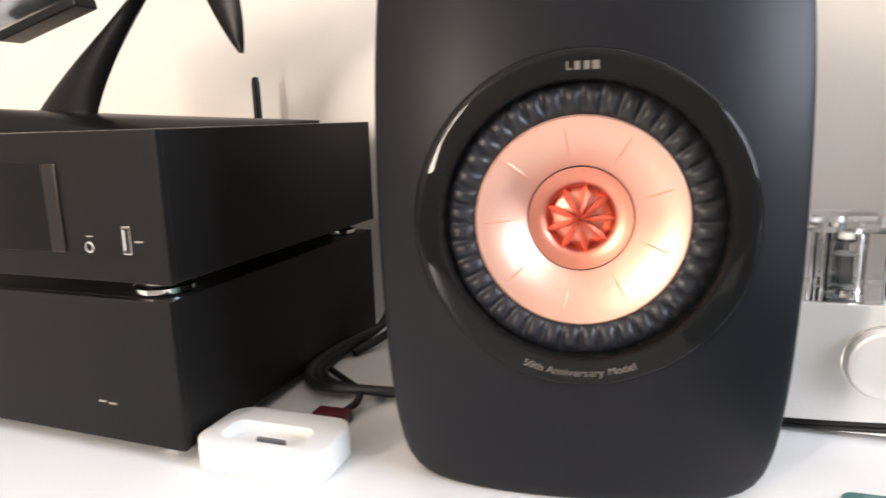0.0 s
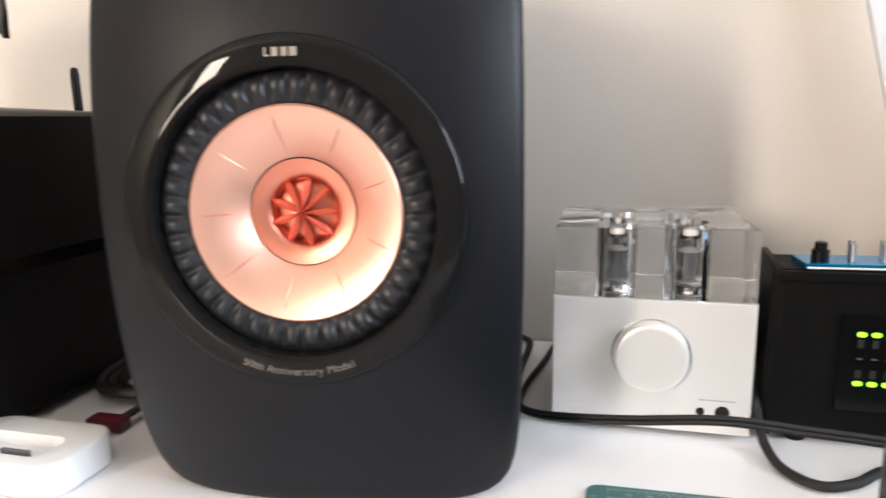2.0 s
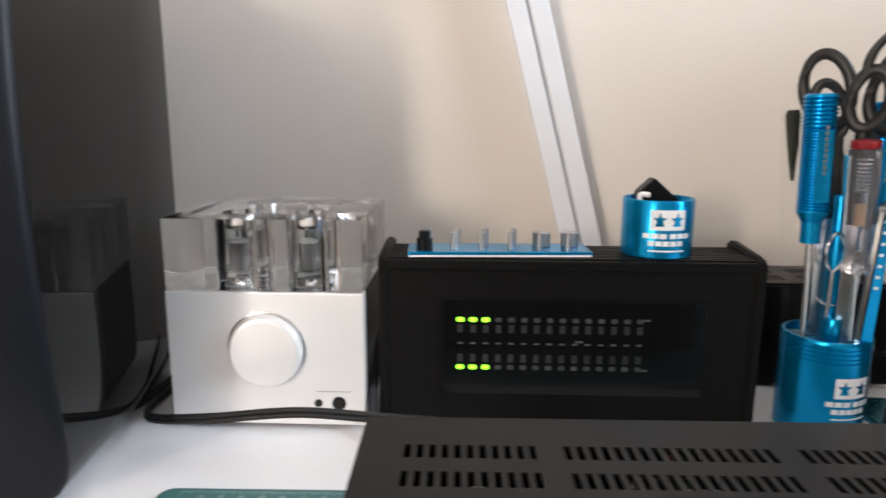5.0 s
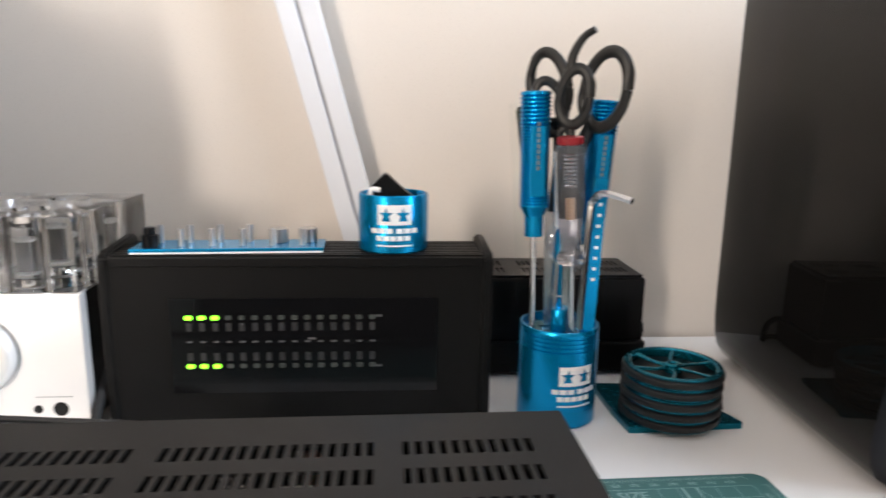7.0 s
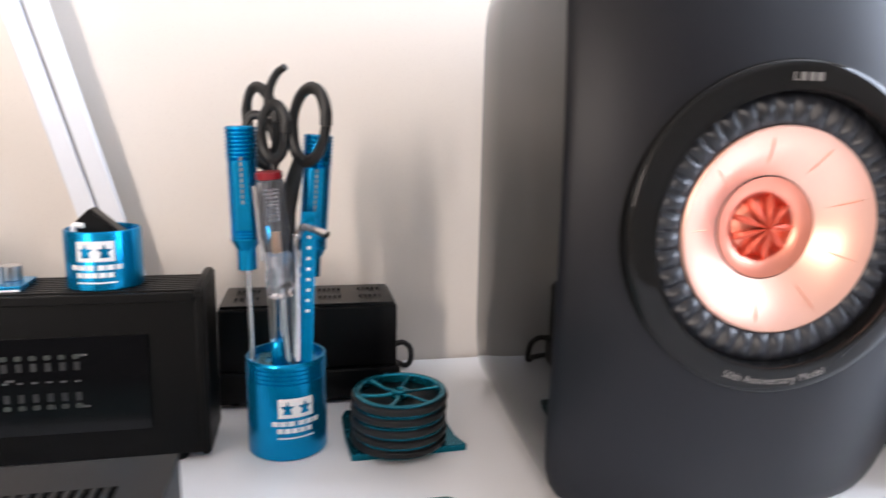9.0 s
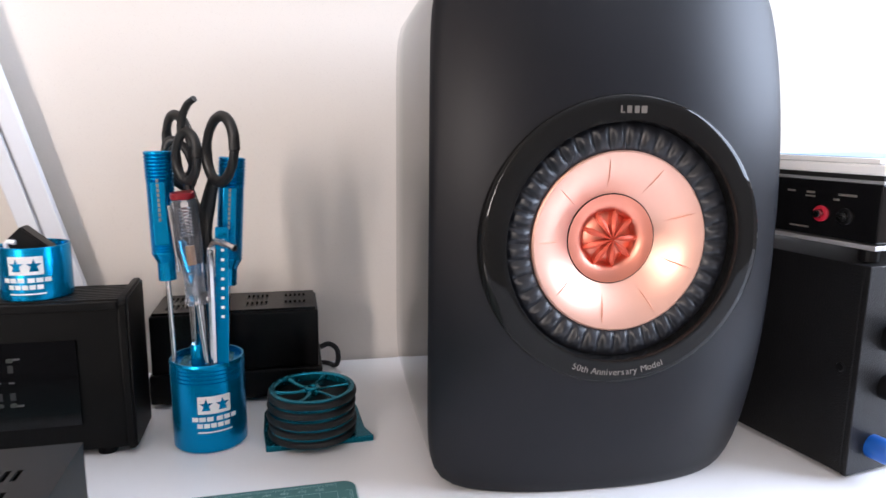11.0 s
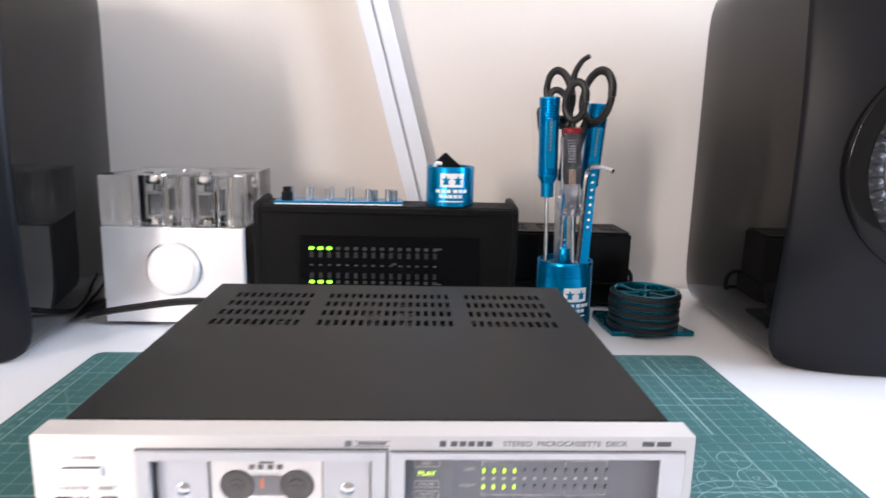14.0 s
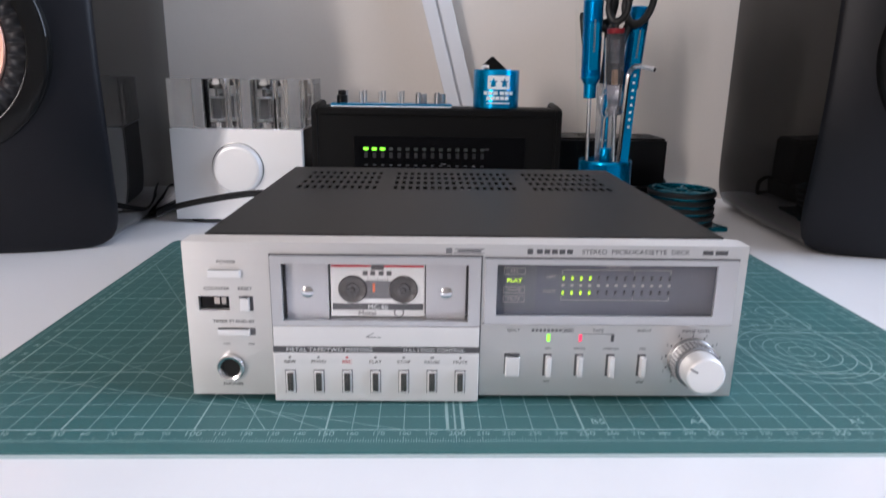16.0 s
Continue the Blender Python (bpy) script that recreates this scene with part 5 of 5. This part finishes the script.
for i in range(17):
    s = i / 16
    q0 = 1.3 * s
    xc = -0.545 + 0.080 * q0 ** 1.25
    w = max(0.006, 0.0330 - 0.0225 * q0 - 0.003 * q0 * q0 + 0.001)
    z = 0.002 + 0.083 * q0
    rings.append([bm.verts.new((xc + w * q, 0.322 + 0.006 * r, z)) for q, r in ((-1, 0), (-0.5, -0.8), (0.2, -1), (0.8, -0.6), (1, 0), (0.8, 0.6), (0.2, 1), (-0.5, 0.8))])
for a, b in zip(rings, rings[1:]):
    for k in range(8):
        bm.faces.new((a[k], a[(k + 1) % 8], b[(k + 1) % 8], b[k]))
bm.faces.new(rings[0])
bm.faces.new(rings[-1])
part("upright", bm, BLACKPLASTIC, holder, "curved black upright blade", smooth=True)
part("pivot", rod(0.006, 0.014, 20, "y", (-0.434, 0.315, 0.112)), BLACKPLASTIC, holder, smooth=True)
part("vent", box(-0.585, -0.560, 0.262, 0.263, 0.004, 0.010, 0.0004), STEEL, holder)
craft = thing("model_aircraft", (0, 0, ZS + 0.104), "silver model aircraft with black propeller blades on a black stand", "model aircraft")
part("body", moved(sweep([(-0.200, 0, -0.040), (-0.12, 0, -0.014), (0.0, 0, 0.016), (0.08, 0, 0.030), (0.16, 0, 0.040)], lambda s: 0.010 + 0.012 * math.sin(math.pi * min(1, s * 1.1)) ** 0.8, 20, 8), Matrix.Translation((-0.455, 0.318, 0.010))), SILVERBODY, craft, "silver painted tapering body", smooth=True)
part("battery_hatch", moved(box(-0.045, 0.035, -0.010, 0.010, -0.004, 0.003, 0.0012), Matrix.Translation((-0.530, 0.312, -0.0230)) @ Matrix.Rotation(radians(-14), 4, "Y")), BLACKPLASTIC, craft, "black slatted hatch")
for k in range(3):
    part("warning_light", lathe([(0.0016, 0), (0.0012, -0.001), (0, -0.0013)], 12, "y", (-0.520 + 0.007 * k, 0.302, 0.0045)), mat("dim_red_lens", (0.5, 0.02, 0.05), 0.3), craft, "small red lens")
bm = bmesh.new()
rings = []
for i in range(17):
    s = i / 16
    w = 0.0150 * math.sin(math.pi * (0.12 + 0.86 * s)) ** 0.75
    c0 = Vector((-0.411 + 0.028 * s ** 0.9, 0.322, 0.048 - 0.104 * s))
    rings.append([bm.verts.new(c0 + Vector((w * q + 0.006 * s, 0.002 * r, 0))) for q, r in ((-1, 0), (-0.3, -1), (0.5, -1), (1, 0), (0.5, 1), (-0.3, 1))])
for a, b in zip(rings, rings[1:]):
    for k in range(6):
        bm.faces.new((a[k], a[(k + 1) % 6], b[(k + 1) % 6], b[k]))
bm.faces.new(rings[0])
bm.faces.new(rings[-1])
part("propeller_blade", bm, BLACKPLASTIC, craft, "black drooping propeller blade", smooth=True)

aerial = thing("antenna", (-0.485, 0.493, 0), "slim black aerial rod standing behind the black components", "antenna")
part("base", lathe([(0, 0), (0.016, 0), (0.016, 0.006), (0.005, 0.014), (0, 0.014)], 28), BLACKPLASTIC, aerial, smooth=True)
part("rod", lathe([(0.0040, 0.013), (0.0040, 0.236), (0.0030, 0.2425), (0, 0.2435)], 20), BLACKPLASTIC, aerial, smooth=True)

# ---- white dock ----
dock = thing("phone_dock", (-0.3192, 0.2415, 0), "white plastic charging dock with an empty recess on a white desk", "dock", turn=0)
body = cut(slab(rounded(0.085, 0.052, 0.014, 10), 0.0006, 0.0185, 0.0022), [slab(rounded(0.056, 0.023, 0.0075, 8, -0.002, -0.005), 0.0105, 0.03)])
part("shell", body, WHITEPL, dock, smooth=True)
part("connector", box(-0.007, 0.012, -0.0092, -0.0070, 0.0106, 0.0165, 0.0004), GREYINK, dock, "small grey metal connector")
part("base_pad", slab(rounded(0.068, 0.042, 0.012, 8), 0.0, 0.0006), LABELWHITE, dock)

# ---- boxes beside the right loudspeaker ----
rb = thing("black_steel_box", (0.7365, 0.240, 0), "black crackle-finish steel amplifier case on a white desk", "amplifier case", turn=10)
part("case", box(0, 0.21, 0.004, 0.20, 0.003, 0.1345, 0.0012), TEXBLACK, rb)
part("front_panel", box(-0.001, 0.211, 0, 0.0038, 0.003, 0.1350, 0.0008), TEXBLACK, rb)
part("screw", lathe([(0, -0.0012), (0.0024, -0.0010), (0.0030, 0)], 20, "x", (0.0, 0.012, 0.0700)), BLACKPLASTIC, rb, smooth=True)
part("blue_terminal", lathe([(0.0075, 0), (0.0075, -0.012), (0.006, -0.014), (0, -0.014)], 28, "y", (0.020, 0, 0.0200)), mat("blue_plastic", (0.01, 0.08, 0.35), 0.3), rb, "blue terminal", smooth=True)
part("dark_knob", lathe([(0.010, 0), (0.010, -0.012), (0.008, -0.014), (0, -0.014)], 32, "y", (0.026, 0, 0.090)), BLACKPLASTIC, rb, smooth=True)
part("dark_knob", lathe([(0.008, 0), (0.008, -0.010), (0.006, -0.012), (0, -0.012)], 32, "y", (0.026, 0, 0.058)), BLACKPLASTIC, rb, smooth=True)
for fy in (0.02, 0.18):
    for fx in (0.02, 0.19):
        part("foot", rod(0.007, 0.0035, 18, "z", (fx, fy, 0)), BLACKPLASTIC, rb)
pre = thing("black_preamp", (0.7382, 0.2410, 0.1352), "gloss black preamplifier with red and black sockets on a steel case", "preamplifier", turn=10)
part("case", box(0, 0.17, 0, 0.13, 0.0125, 0.0470, 0.001), GLOSSBLACK, pre)
part("base_rail", box(0.001, 0.169, 0.001, 0.129, 0.0082, 0.0112, 0.0005), FRAMESILVER, pre)
part("case_rim", box(-0.0005, 0.1705, -0.0005, 0.1305, 0.0472, 0.0490, 0.0004), FRAMESILVER, pre, "thin silver rim")
part("top_plate", box(-0.001, 0.171, -0.001, 0.131, 0.0520, 0.0585, 0.0016), WHITEPL, pre, "cream white top plate")
part("top_gap", box(0.001, 0.169, 0.001, 0.129, 0.0491, 0.0519), CAVITY, pre)
for fx in (0.012, 0.158):
    for fy in (0.012, 0.118):
        part("foot", rod(0.006, 0.0082, 18, "z", (fx, fy, 0)), BLACKPLASTIC, pre)
for fy, m in ((0.037, mat("red_socket_ring", (0.40, 0.012, 0.03), 0.35)), (0.021, BLACKPLASTIC)):
    sock = part("socket_ring", lathe([(0.0050, 0.0), (0.0050, -0.0016), (0.0042, -0.0022), (0.0030, -0.0022), (0.0028, 0)], 28, "x", (0, fy, 0.0265)), m, pre, smooth=True)
    part("socket", lathe([(0.0026, 0.0), (0.0024, -0.0050), (0.0014, -0.0052), (0.0012, -0.001)], 24, "x", (0, fy, 0.0265)), STEEL, sock, smooth=True)
bm = bmesh.new()
for y, z, w, h in ((0.021, 0.0392, 0.012, 0.0014), (0.028, 0.0360, 0.004, 0.0012), (0.046, 0.0392, 0.006, 0.0014), (0.046, 0.0368, 0.007, 0.0010), (0.060, 0.0392, 0.006, 0.0012), (0.052, 0.0170, 0.014, 0.0010)):
    box(-0.0001, 0, y - w / 2, y + w / 2, z - h / 2, z + h / 2, bm=bm)
part("print_block", bm, SILVERINK, pre)
leaflet = thing("leaflet", (0.7390, 0.2460, 0.1939), "white and pale blue printed leaflet lying on a preamplifier", "leaflet", turn=12)
part("paper", box(0, 0.15, 0, 0.105, 0, 0.0030, 0.0004), WHITEPL, leaflet)
part("blue_print", box(0.010, 0.12, 0.012, 0.085, 0.0031, 0.0034), mat("pale_blue_print", (0.22, 0.42, 0.72), 0.35), leaflet, "pale blue printed area")

# ---- cables ----


def cable(label, points, r, material=CABLE, flat=1.0):
    c = thing("cable", (0, 0, 0), label, "cable", "cables on the desk")
    part("cord", sweep(points, r, 12, 10, flat), material, c, smooth=True)
    return c


RUN = [(-0.044, 0.512, 0.0062), (-0.050, 0.460, 0.0062), (-0.058, 0.410, 0.0062), (-0.057, 0.372, 0.0080), (-0.045, 0.348, 0.0140), (-0.024, 0.326, 0.0235), (0.010, 0.308, 0.0335),
       (0.053, 0.300, 0.0412), (0.090, 0.300, 0.0395), (0.135, 0.298, 0.0372), (0.180, 0.288, 0.0340), (0.210, 0.262, 0.0300), (0.218, 0.2345, 0.0280)]
twin = cable("thick black braided twin cable lying across the desk to a deck", [(x, y, z - 0.0011) for x, y, z in RUN], 0.0015)
part("cord", sweep([(x, y - 0.0008, z - 0.0034) for x, y, z in RUN], 0.0015, 12, 10), CABLE, twin, smooth=True)
cable("thin black cable looping over the desk behind a deck", [(0.0825, 0.455, 0.050), (0.0826, 0.405, 0.045), (0.0826, 0.380, 0.034), (0.0828, 0.360, 0.018), (0.0850, 0.345, 0.006), (0.090, 0.325, 0.003), (0.104, 0.311, 0.003), (0.122, 0.317, 0.003), (0.140, 0.333, 0.003), (0.165, 0.343, 0.003), (0.21, 0.345, 0.003)], 0.0027)
cable("black speaker cable running behind a loudspeaker", [(-0.075, 0.516, 0.0035), (-0.066, 0.500, 0.0035), (-0.066, 0.450, 0.004), (-0.067, 0.400, 0.0035), (-0.076, 0.360, 0.0035), (-0.100, 0.335, 0.0035), (-0.13, 0.33, 0.0035)], 0.0025)
for k in range(3):
    cable("black cable coil between amplifier and loudspeaker", [(-0.342, 0.478, 0.040 - 0.006 * k), (-0.345, 0.450, 0.016), (-0.362, 0.395 - 0.012 * k, 0.004 + 0.004 * k), (-0.345, 0.350 - 0.010 * k, 0.004 + 0.003 * k), (-0.300, 0.340 - 0.006 * k, 0.004 + 0.003 * k), (-0.240, 0.352, 0.004), (-0.190, 0.380, 0.006)], 0.0036)
cable("black cable rising behind a loudspeaker", [(-0.352, 0.410, 0.004), (-0.335, 0.440, 0.012), (-0.310, 0.470, 0.030), (-0.260, 0.490, 0.036)], 0.0036)
lead = thing("red_plug_lead", (0, 0, 0), "dark lead with a dark red plug lying behind a dock", "cable", "cables on the desk")
part("cord", sweep([(-0.352, 0.370, 0.004), (-0.330, 0.352, 0.005), (-0.308, 0.330, 0.008), (-0.300, 0.312, 0.008), (-0.303, 0.300, 0.006)], 0.0026, 10, 8), CABLE, lead, smooth=True)
part("plug", box(-0.322, -0.297, 0.288, 0.300, 0.0005, 0.0085, 0.0015), REDPLUG, lead, "dark red plug")
